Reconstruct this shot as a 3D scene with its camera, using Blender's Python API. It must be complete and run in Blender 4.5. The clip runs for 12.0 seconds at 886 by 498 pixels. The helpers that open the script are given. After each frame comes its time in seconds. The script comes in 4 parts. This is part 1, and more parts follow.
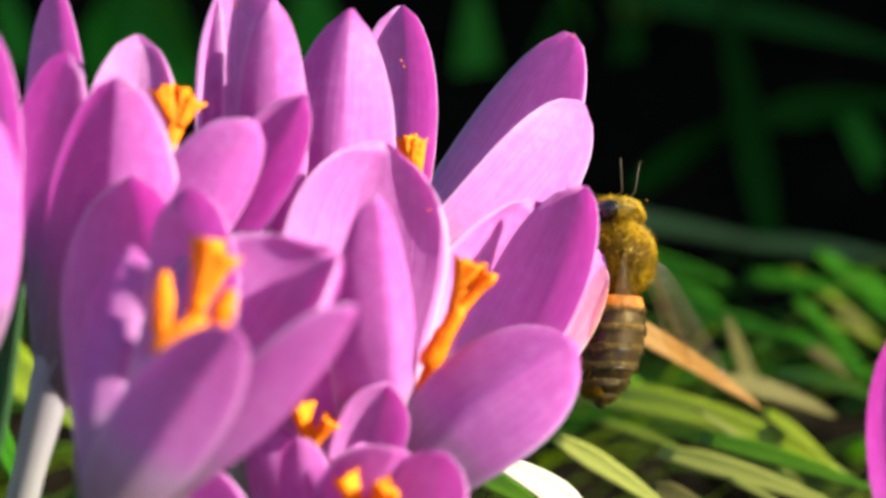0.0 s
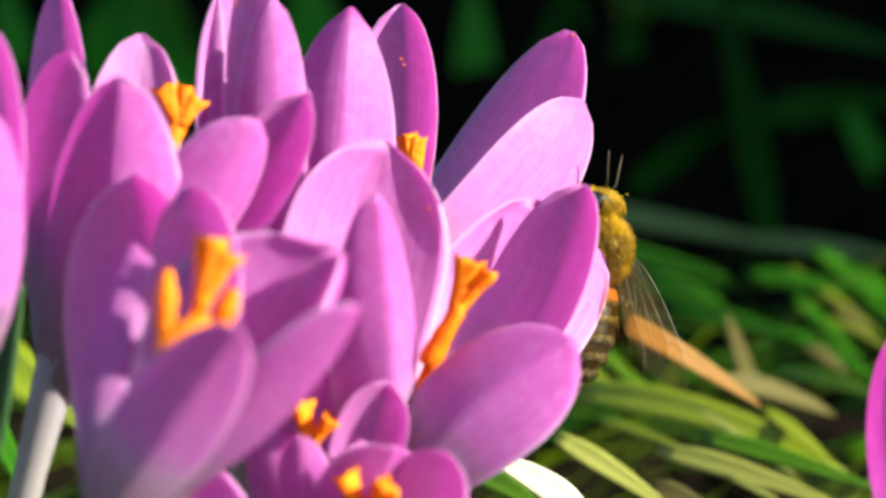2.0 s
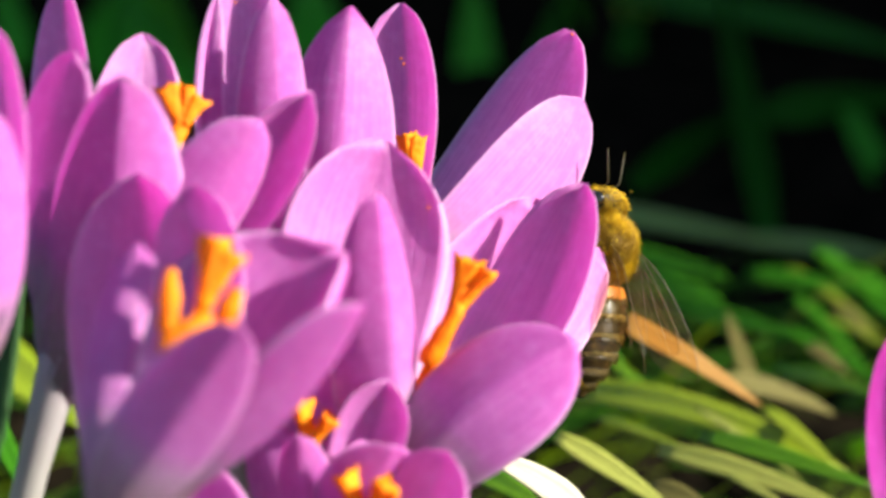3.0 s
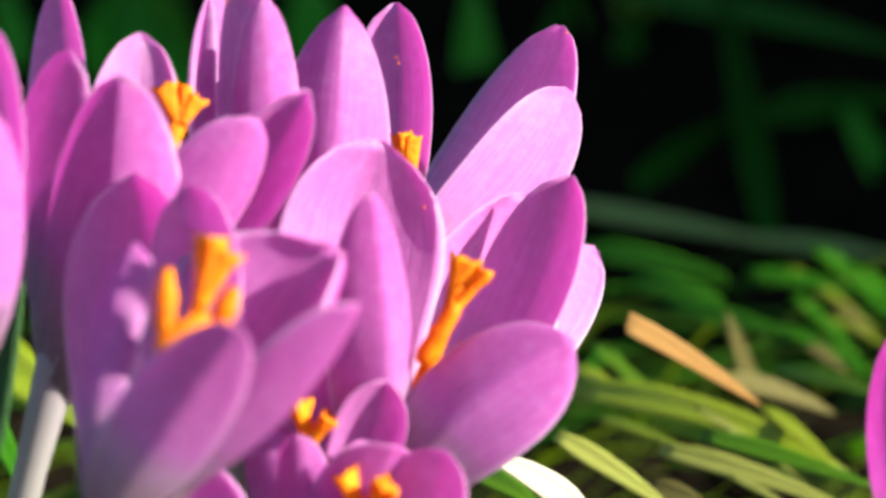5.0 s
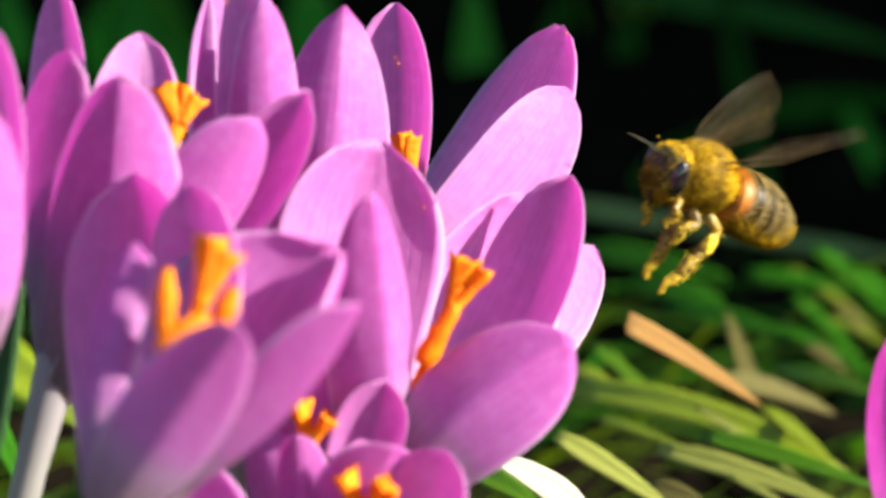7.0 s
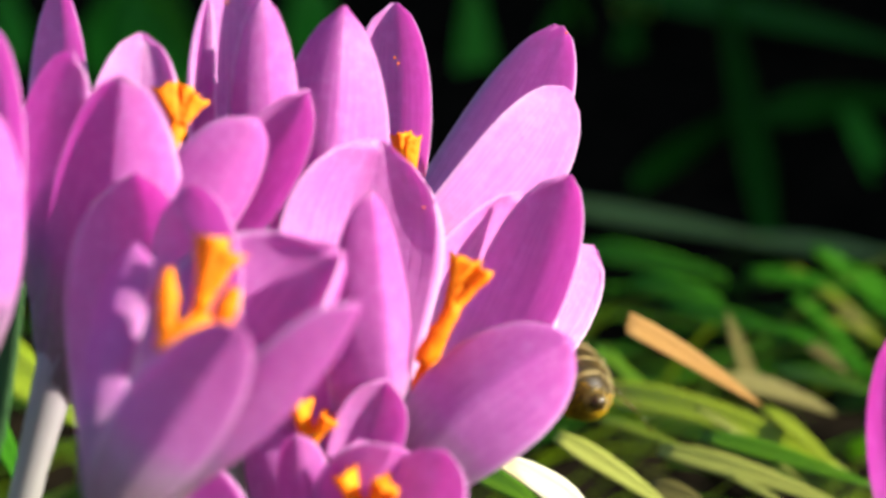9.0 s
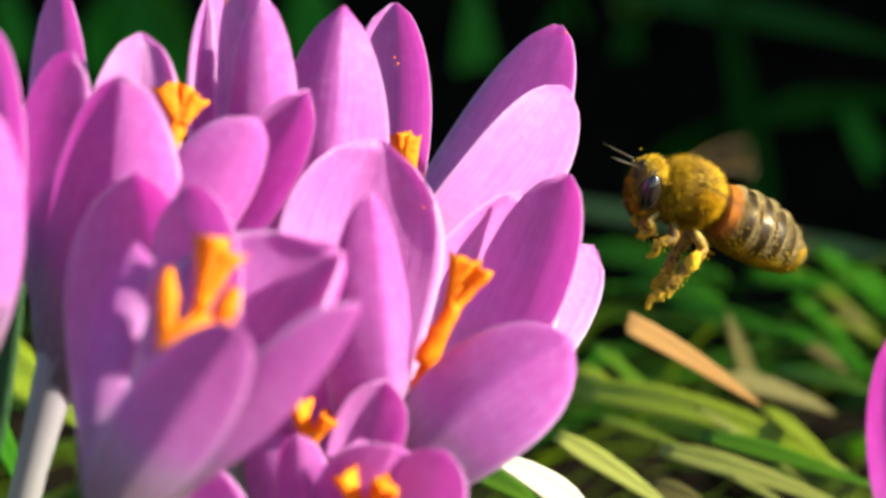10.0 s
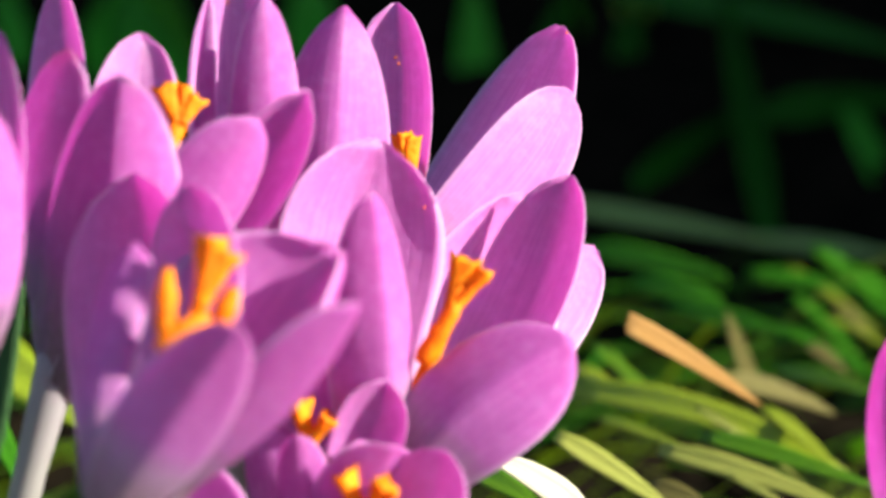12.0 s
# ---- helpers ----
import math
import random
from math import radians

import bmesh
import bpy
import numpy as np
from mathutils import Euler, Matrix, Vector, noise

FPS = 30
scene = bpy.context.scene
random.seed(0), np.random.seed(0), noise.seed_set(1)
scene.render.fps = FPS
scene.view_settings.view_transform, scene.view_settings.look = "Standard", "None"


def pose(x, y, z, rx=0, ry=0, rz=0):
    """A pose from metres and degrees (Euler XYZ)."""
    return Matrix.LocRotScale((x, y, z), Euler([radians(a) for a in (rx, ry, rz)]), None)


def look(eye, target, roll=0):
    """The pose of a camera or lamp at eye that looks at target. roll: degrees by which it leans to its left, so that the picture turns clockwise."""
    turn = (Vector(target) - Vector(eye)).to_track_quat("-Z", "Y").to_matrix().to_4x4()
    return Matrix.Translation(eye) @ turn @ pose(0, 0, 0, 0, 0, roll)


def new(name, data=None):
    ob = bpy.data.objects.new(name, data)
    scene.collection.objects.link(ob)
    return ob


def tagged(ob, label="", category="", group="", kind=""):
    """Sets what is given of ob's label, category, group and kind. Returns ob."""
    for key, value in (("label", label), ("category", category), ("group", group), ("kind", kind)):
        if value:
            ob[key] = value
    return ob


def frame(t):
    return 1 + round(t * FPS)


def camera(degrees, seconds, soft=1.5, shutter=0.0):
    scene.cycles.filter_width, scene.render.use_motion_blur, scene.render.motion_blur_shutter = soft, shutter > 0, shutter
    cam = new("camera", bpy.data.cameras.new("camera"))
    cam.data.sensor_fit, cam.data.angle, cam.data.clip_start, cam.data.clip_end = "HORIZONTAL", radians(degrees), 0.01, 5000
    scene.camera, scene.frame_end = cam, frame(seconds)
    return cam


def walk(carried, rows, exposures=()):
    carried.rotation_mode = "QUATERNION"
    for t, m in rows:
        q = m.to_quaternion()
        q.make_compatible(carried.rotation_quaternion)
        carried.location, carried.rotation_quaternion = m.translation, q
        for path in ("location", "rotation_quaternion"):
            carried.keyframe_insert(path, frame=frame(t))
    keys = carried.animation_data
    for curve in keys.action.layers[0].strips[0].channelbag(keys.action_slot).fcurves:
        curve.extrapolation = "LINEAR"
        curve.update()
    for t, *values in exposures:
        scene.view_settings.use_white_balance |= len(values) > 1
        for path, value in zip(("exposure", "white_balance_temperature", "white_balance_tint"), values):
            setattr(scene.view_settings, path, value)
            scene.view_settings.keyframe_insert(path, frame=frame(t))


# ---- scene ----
# A clump of lilac crocuses in grass, visited by a pollen-dusted honeybee. Lengths in the tables are millimetres.
cam = camera(10, 12.0, soft=3.0, shutter=0.3)
cam.data.dof.use_dof = True
cam.data.dof.focus_distance = 0.313
cam.data.dof.aperture_fstop = 41
EYE = (0, -0.2819, 0.1576)
walk(cam, [(t, look(EYE, (0, 0, 0.055 + dz))) for t, dz in (
    (0.0, 0.00017), (0.5, 0.00012), (1.0, 0.00013), (2.0, 0.00007), (3.0, 0.00002), (5.0, 0.0), (12.0, 0.0))])
scene.view_settings.exposure = 1.70

# ---- light ----
SUN_TO = Vector((0.855, -0.17, 0.49)).normalized()
world = bpy.data.worlds.new("sky")
scene.world = world
world.use_nodes = True
wn = world.node_tree.nodes
sky = wn.new("ShaderNodeTexSky")
sky.sky_type = "NISHITA"
sky.sun_disc = False
sky.sun_elevation = math.asin(SUN_TO.z)
sky.sun_rotation = math.atan2(SUN_TO.x, SUN_TO.y)
world.node_tree.links.new(sky.outputs[0], wn["Background"].inputs[0])
wn["Background"].inputs[1].default_value = 0.078
sun = new("sun", bpy.data.lights.new("sun", "SUN"))
sun.data.energy = 5.0
sun.data.angle = radians(0.53)
sun.data.color = (1.0, 0.955, 0.835)
sun.rotation_mode = "QUATERNION"
sun.rotation_quaternion = SUN_TO.to_track_quat("Z", "Y")

U = 0.001


# ---- materials ----
def shader(name):
    m = bpy.data.materials.new(name)
    m.use_nodes = True
    nt = m.node_tree
    return m, nt, nt.nodes["Principled BSDF"]


def node(nt, kind, **values):
    n = nt.nodes.new(kind)
    for k, v in values.items():
        n.inputs[k.replace("_", " ")].default_value = v
    return n


def ramp(nt, source, stops):
    r = nt.nodes.new("ShaderNodeValToRGB")
    e = r.color_ramp.elements
    while len(e) < len(stops):
        e.new(0.5)
    for k, (at, c) in zip(e, stops):
        k.position, k.color = at, (*c, 1)
    nt.links.new(source, r.inputs[0])
    return r.outputs[0]


def mix(nt, fac, a, b, blend="MIX"):
    n = nt.nodes.new("ShaderNodeMix")
    n.data_type, n.blend_type = "RGBA", blend
    for sock, v in ((n.inputs[0], fac), (n.inputs[6], a), (n.inputs[7], b)):
        if hasattr(v, "is_linked"):
            nt.links.new(v, sock)
        elif isinstance(v, tuple):
            sock.default_value = (*v, 1)
        else:
            sock.default_value = v
    return n.outputs[2]


def bump(nt, bsdf, height, strength, distance):
    b = nt.nodes.new("ShaderNodeBump")
    b.inputs["Strength"].default_value, b.inputs["Distance"].default_value = strength, distance
    nt.links.new(height, b.inputs["Height"])
    nt.links.new(b.outputs[0], bsdf.inputs["Normal"])


def texture(nt, kind, scale, coords="Object", stretch=None, **values):
    tc = nt.nodes.new("ShaderNodeTexCoord")
    src = tc.outputs[coords]
    if stretch:
        mp = nt.nodes.new("ShaderNodeMapping")
        mp.inputs["Scale"].default_value = stretch
        nt.links.new(src, mp.inputs[0])
        src = mp.outputs[0]
    n = node(nt, kind, Scale=scale, **values)
    nt.links.new(src, n.inputs["Vector"])
    return n


def leafy(name, colour_of, through_colour, share, rough, coat=0.25, bump_of=None):
    """A thin living sheet: light is reflected by one face and comes through to the other."""
    m, nt, b = shader(name)
    col = colour_of(nt)
    nt.links.new(col, b.inputs["Base Color"])
    b.inputs["Roughness"].default_value = rough
    b.inputs["Specular IOR Level"].default_value = coat
    if bump_of:
        bump(nt, b, *bump_of(nt))
    tr = nt.nodes.new("ShaderNodeBsdfTranslucent")
    nt.links.new(mix(nt, 1.0, col, through_colour, "MULTIPLY"), tr.inputs[0])
    ms = nt.nodes.new("ShaderNodeMixShader")
    ms.inputs[0].default_value = share
    nt.links.new(b.outputs[0], ms.inputs[1])
    nt.links.new(tr.outputs[0], ms.inputs[2])
    nt.links.new(ms.outputs[0], nt.nodes["Material Output"].inputs[0])
    return m


def petal_colour(tints):
    """Pigment along the petal from its white foot to its tip, with veins, blotches and a thin backlit rim painted pale.
    """
    def colour(nt):
        tc = nt.nodes.new("ShaderNodeTexCoord")
        sep = nt.nodes.new("ShaderNodeSeparateXYZ")
        nt.links.new(tc.outputs["UV"], sep.inputs[0])
        along = ramp(nt, sep.outputs[1], [(0.0, (0.36, 0.36, 0.25)), (0.14, (0.42, 0.40, 0.30)), (0.30, (0.58, 0.46, 0.56)), (0.42, tints[0]), (0.7, tints[1]), (1.0, tints[2])])
        veins = texture(nt, "ShaderNodeTexNoise", 1.0, "UV", (46.0, 2.2, 1.0), Detail=3.0, Roughness=0.6)
        stain = texture(nt, "ShaderNodeTexNoise", 160.0, "Object", Detail=3.0)
        c = mix(nt, ramp(nt, veins.outputs[0], [(0.35, (0, 0, 0)), (0.7, (0.5, 0.5, 0.5))]), along, (0.46, 0.075, 0.46))
        c = mix(nt, ramp(nt, stain.outputs[0], [(0.35, (0, 0, 0)), (0.75, (0.3, 0.3, 0.3))]), c, (0.74, 0.30, 0.72))
        speck = texture(nt, "ShaderNodeTexNoise", 1300.0, "Object", Detail=3.0, Roughness=0.7)
        c = mix(nt, ramp(nt, speck.outputs[0], [(0.45, (0, 0, 0)), (0.75, (0.4, 0.4, 0.4))]), c, (0.84, 0.42, 0.84))
        # edges mixed towards white for the glow of light from behind
        backlit_rim = ramp(nt, sep.outputs[0], [(0.0, (0.85, 0.85, 0.85)), (0.025, (0.25, 0.25, 0.25)), (0.06, (0, 0, 0)), (0.94, (0, 0, 0)), (0.975, (0.25, 0.25, 0.25)), (1.0, (0.85, 0.85, 0.85))])
        return mix(nt, backlit_rim, c, (0.88, 0.66, 0.90))
    return colour


def petal_bump(nt):
    v = texture(nt, "ShaderNodeTexNoise", 1.0, "UV", (60.0, 1.6, 1.0), Detail=4.0)
    return v.outputs[0], 0.55, 0.00025


OUTER = leafy("crocus_petal_outside", petal_colour(((0.72, 0.285, 0.685), (0.72, 0.205, 0.64), (0.70, 0.165, 0.585))), (1.0, 0.84, 0.92), 0.62, 0.38, 0.6, petal_bump)
INNER = leafy("crocus_petal_inside", petal_colour(((0.74, 0.36, 0.71), (0.74, 0.29, 0.67), (0.72, 0.23, 0.61))), (1.0, 0.82, 0.90), 0.56, 0.38, 0.9, petal_bump)


def blade_colour(a, b, pale):
    def colour(nt):
        geo = nt.nodes.new("ShaderNodeNewGeometry")
        n = texture(nt, "ShaderNodeTexNoise", 1.0, "UV", (22.0, 1.5, 1.0), Detail=3.0)
        base = mix(nt, geo.outputs["Random Per Island"], a, b)
        worn = texture(nt, "ShaderNodeTexNoise", 70.0, "Object", Detail=2.0)
        base = mix(nt, ramp(nt, worn.outputs[0], [(0.52, (0, 0, 0)), (0.75, (0.7, 0.7, 0.7))]), base, pale)
        return mix(nt, ramp(nt, n.outputs[0], [(0.3, (0, 0, 0)), (0.8, (0.5, 0.5, 0.5))]), base, pale)
    return colour


def ribs(nt):
    n = texture(nt, "ShaderNodeTexNoise", 1.0, "UV", (30.0, 0.5, 1.0), Detail=2.0)
    return n.outputs[0], 0.5, 0.0003


GRASS = leafy("grass", blade_colour((0.012, 0.11, 0.003), (0.035, 0.19, 0.005), (0.06, 0.21, 0.01)), (0.8, 1.0, 0.35), 0.35, 0.5, 0.12, ribs)
FRESH = leafy("fresh_grass", blade_colour((0.018, 0.13, 0.002), (0.07, 0.21, 0.004), (0.16, 0.25, 0.012)), (0.85, 1.0, 0.35), 0.35, 0.36, 0.4, ribs)
YOUNG = leafy("young_grass", blade_colour((0.02, 0.27, 0.012), (0.04, 0.32, 0.016), (0.07, 0.34, 0.03)), (0.8, 1.0, 0.4), 0.35, 0.5, 0.1, ribs)
# Darker copy of the green grass above, shade put into its colour.
SHADE_TINTED = leafy("grass_darkened_for_shade", blade_colour((0.007, 0.075, 0.004), (0.012, 0.095, 0.005), (0.02, 0.11, 0.008)), (0.8, 1.0, 0.4), 0.35, 0.5, 0.1, ribs)
LEAF = leafy("crocus_leaf", blade_colour((0.015, 0.06, 0.015), (0.03, 0.09, 0.02), (0.05, 0.12, 0.03)), (0.9, 1.0, 0.4), 0.2, 0.65, 0.2, ribs)
PALEGREEN = leafy("pale_green_grass", blade_colour((0.16, 0.27, 0.004), (0.23, 0.31, 0.008), (0.32, 0.34, 0.03)), (0.9, 1.0, 0.35), 0.3, 0.36, 0.5, ribs)
STRAWGREEN = leafy("straw_green_grass", blade_colour((0.25, 0.29, 0.035), (0.32, 0.34, 0.06), (0.38, 0.37, 0.10)), (0.95, 1.0, 0.6), 0.3, 0.55, 0.3, ribs)
DULLGREEN = leafy("dull_green_grass", blade_colour((0.13, 0.23, 0.05), (0.17, 0.27, 0.07), (0.21, 0.29, 0.09)), (0.9, 1.0, 0.5), 0.3, 0.55, 0.3, ribs)
DEAD = leafy("dead_grass", blade_colour((0.26, 0.12, 0.025), (0.29, 0.14, 0.032), (0.18, 0.14, 0.04)), (1.0, 0.8, 0.5), 0.25, 0.6, 0.3, ribs)
WITHERED = leafy("withered_grass", blade_colour((0.08, 0.075, 0.015), (0.11, 0.095, 0.02), (0.16, 0.13, 0.04)), (1.0, 0.8, 0.5), 0.25, 0.6, 0.3, ribs)
PALE = leafy("bleached_grass", blade_colour((0.50, 0.47, 0.34), (0.56, 0.53, 0.40), (0.34, 0.34, 0.18)), (1.0, 0.9, 0.7), 0.25, 0.6, 0.3, ribs)
def tube_colour(nt):
    """White below, flushed with lilac towards the petals, with faint streaks."""
    tc = nt.nodes.new("ShaderNodeTexCoord")
    sep = nt.nodes.new("ShaderNodeSeparateXYZ")
    nt.links.new(tc.outputs["UV"], sep.inputs[0])
    along = ramp(nt, sep.outputs[1], [(0.0, (0.30, 0.30, 0.25)), (0.7, (0.29, 0.285, 0.25)), (0.86, (0.34, 0.31, 0.32)), (1.0, (0.50, 0.34, 0.49))])
    streaks = texture(nt, "ShaderNodeTexNoise", 1.0, "UV", (14.0, 1.2, 1.0), Detail=3.0)
    return mix(nt, ramp(nt, streaks.outputs[0], [(0.4, (0, 0, 0)), (0.8, (0.6, 0.6, 0.6))]), along, (0.24, 0.20, 0.215))


TUBE = leafy("crocus_tube", tube_colour, (1.0, 0.95, 0.85), 0.3, 0.45)


def orange_colour(nt):
    n = texture(nt, "ShaderNodeTexNoise", 900.0, "Object", Detail=3.0)
    return ramp(nt, n.outputs[0], [(0.3, (0.78, 0.16, 0.001)), (0.55, (0.88, 0.24, 0.002)), (0.78, (0.92, 0.36, 0.004))])


def grainy(nt):
    n = texture(nt, "ShaderNodeTexNoise", 2500.0, "Object", Detail=2.0)
    return n.outputs[0], 0.8, 0.0002


STIGMA = leafy("stigma_orange", orange_colour, (1.0, 0.8, 0.5), 0.3, 0.7, 0.2, grainy)


def solid(name, stops, scale, rough, spec=0.5, rel=0.0, metal=0.0):
    m, nt, b = shader(name)
    n = texture(nt, "ShaderNodeTexNoise", scale, "Object", Detail=5.0, Roughness=0.6)
    nt.links.new(ramp(nt, n.outputs[0], stops), b.inputs["Base Color"])
    b.inputs["Roughness"].default_value, b.inputs["Specular IOR Level"].default_value = rough, spec
    if rel:
        bump(nt, b, n.outputs[0], 0.8, rel)
    return m


# Soil coloured near black: the deep shade between blades is in the colour.
SHADE_DARK_SOIL = solid("soil", [(0.3, (0.003, 0.003, 0.002)), (0.55, (0.008, 0.006, 0.004)), (0.8, (0.02, 0.015, 0.008))], 120.0, 0.95, 0.0, 0.004)
FUR = solid("bee_skin_under_fur", [(0.3, (0.07, 0.038, 0.002)), (0.7, (0.26, 0.15, 0.006))], 900.0, 0.7, 0.2)


def hair_material():
    """Hair whose tone changes from strand to strand, honey brown to pollen yellow, in drifts."""
    m, nt, b = shader("bee_hair")
    geo = nt.nodes.new("ShaderNodeNewGeometry")
    strand = ramp(nt, geo.outputs["Random Per Island"], [(0.0, (0.11, 0.055, 0.001)), (0.45, (0.36, 0.20, 0.002)), (1.0, (0.60, 0.385, 0.006))])
    drift = texture(nt, "ShaderNodeTexNoise", 620.0, "Object", Detail=3.0)
    c = mix(nt, ramp(nt, drift.outputs[0], [(0.40, (0.85, 0.85, 0.85)), (0.56, (0, 0, 0))]), strand, (0.10, 0.052, 0.001))
    nt.links.new(c, b.inputs["Base Color"])
    b.inputs["Roughness"].default_value, b.inputs["Specular IOR Level"].default_value = 0.6, 0.12
    return m


HAIR = hair_material()
SKIN = solid("bee_dark_shell", [(0.3, (0.012, 0.010, 0.003)), (0.7, (0.045, 0.035, 0.008))], 900.0, 0.5, 0.3, 0.00005)
TERGITE = solid("bee_dusty_brown_shell", [(0.35, (0.010, 0.006, 0.002)), (0.62, (0.035, 0.020, 0.004)), (0.85, (0.13, 0.08, 0.014))], 1100.0, 0.36, 0.4, 0.00003)
AMBER = solid("bee_amber_shell", [(0.3, (0.20, 0.060, 0.004)), (0.7, (0.44, 0.15, 0.010))], 800.0, 0.55, 0.35, 0.00003)
BAND = solid("bee_pale_hair_band", [(0.3, (0.09, 0.062, 0.014)), (0.7, (0.27, 0.195, 0.065))], 2200.0, 0.5, 0.4, 0.0001)
LEG = solid("bee_leg", [(0.35, (0.05, 0.03, 0.008)), (0.6, (0.38, 0.25, 0.03)), (0.75, (0.70, 0.50, 0.06))], 1500.0, 0.5, 0.4, 0.0001)
POLLEN = solid("pollen", [(0.3, (0.48, 0.31, 0.015)), (0.7, (0.74, 0.53, 0.045))], 2500.0, 0.8, 0.2, 0.0001)
BEE_EYE = solid("bee_eye", [(0.4, (0.006, 0.005, 0.004)), (0.6, (0.02, 0.015, 0.01))], 1500.0, 0.12, 0.8)
WAXY = solid("vein_brown", [(0.3, (0.05, 0.03, 0.012)), (0.7, (0.12, 0.08, 0.03))], 900.0, 0.4, 0.5)


def wing_material():
    m, nt, b = shader("bee_wing")
    b.inputs["Base Color"].default_value = (0.20, 0.15, 0.08, 1)
    b.inputs["Roughness"].default_value = 0.2
    tr = nt.nodes.new("ShaderNodeBsdfTransparent")
    tr.inputs[0].default_value = (0.87, 0.77, 0.54, 1)
    n = texture(nt, "ShaderNodeTexNoise", 900.0, "Object", Detail=3.0)
    bump(nt, b, n.outputs[0], 0.5, 0.0002)
    ms = nt.nodes.new("ShaderNodeMixShader")
    ms.inputs[0].default_value = 0.95
    nt.links.new(b.outputs[0], ms.inputs[1])
    nt.links.new(tr.outputs[0], ms.inputs[2])
    nt.links.new(ms.outputs[0], nt.nodes["Material Output"].inputs[0])
    return m


WING = wing_material()


# ---- mesh helpers ----
def part(name, bm, material, parent=None, label="", at=(0, 0, 0)):
    me = bpy.data.meshes.new(name)
    for f in bm.faces:
        f.smooth = True
    bm.normal_update()
    bm.to_mesh(me)
    bm.free()
    for m in (material if isinstance(material, (list, tuple)) else (material,)):
        me.materials.append(m)
    ob = new(name, me)
    ob.location = at
    if parent:
        ob.parent = parent
    return tagged(ob, label) if label else ob


def vec(p):
    return Vector(p) * U


def bezier(a, b, c, s):
    return a * (1 - s) ** 2 + b * (2 * s * (1 - s)) + c * s * s


def grid_faces(bm, rows, closed=False, material=0, uv=True):
    lay = bm.loops.layers.uv.verify() if uv else None
    n, k = len(rows), len(rows[0])
    for i in range(n - 1):
        for j in range(k if closed else k - 1):
            j2 = (j + 1) % k
            f = bm.faces.new((rows[i][j], rows[i][j2], rows[i + 1][j2], rows[i + 1][j]))
            f.material_index = material
            if lay:
                uvs = ((j / (k - 1), i / (n - 1)), ((j + 1) / (k - 1), i / (n - 1)), ((j + 1) / (k - 1), (i + 1) / (n - 1)), (j / (k - 1), (i + 1) / (n - 1)))
                for lp, q in zip(f.loops, uvs):
                    lp[lay].uv = q


def tube(bm, pts, radii, sides=8, material=0, capped=True):
    """A round tapering tube through pts, closed at its foot and, where capped, at its far end."""
    rows = []
    for i, p in enumerate(pts):
        t = (pts[min(i + 1, len(pts) - 1)] - pts[max(i - 1, 0)]).normalized()
        q = t.to_track_quat("Z", "Y")
        rows.append([bm.verts.new(p + q @ Vector((math.cos(2 * math.pi * j / sides) * radii[i], math.sin(2 * math.pi * j / sides) * radii[i], 0))) for j in range(sides)])
    grid_faces(bm, rows, True, material)
    bm.faces.new(rows[0][::-1]).material_index = material
    if capped:
        bm.faces.new(rows[-1]).material_index = material


def ball(bm, at, r, level=2, rough=0.0, turn=None, material=0):
    """A rounded body with the half axes r, its surface uneven by rough."""
    made = bmesh.ops.create_icosphere(bm, subdivisions=level, radius=1.0)["verts"]
    faces = set()
    for v in made:
        k = 1 + rough * noise.noise(v.co * 3.1 + Vector(at) * 900)
        p = Vector((v.co.x * r[0], v.co.y * r[1], v.co.z * r[2])) * k
        v.co = (turn @ p if turn else p) + Vector(at)
        faces.update(v.link_faces)
    for f in faces:
        f.material_index = material


# ---- ground ----
def ground_sheet():
    bm = bmesh.new()
    xs = [-400, -40, -4, -1] + [-0.4 + 0.02 * i for i in range(41)] + [1, 4, 40, 400]
    ys = [-400, -40, -4, -1] + [-0.4 + 0.025 * i for i in range(53)] + [1.6, 4, 40, 400]
    rows = [[bm.verts.new((x, y, 0.006 * noise.noise((x * 14, y * 14, 0.3)) + 0.003 * noise.noise((x * 50, y * 50, 2))
                           if abs(x) < 0.9 and -0.9 < y < 1.2 else 0)) for x in xs] for y in ys]
    grid_faces(bm, rows)
    return tagged(part("ground", bm, SHADE_DARK_SOIL), "bare soil coloured near black for the shade between blades of grass", "ground", kind="structure")


ground_sheet()


# ---- crocuses ----
def petal_width(s, blunt=3.2, rise=0.52):
    """Share of the full width at s along a petal: it rises from the foot and closes at the tip."""
    widest = (rise / (rise + 0.55 * blunt)) ** (1 / blunt)
    w = (s ** rise) * (1 - s ** blunt) ** 0.55 / ((widest ** rise) * (1 - widest ** blunt) ** 0.55)
    return max(0.26, w) if s < 0.8 else w


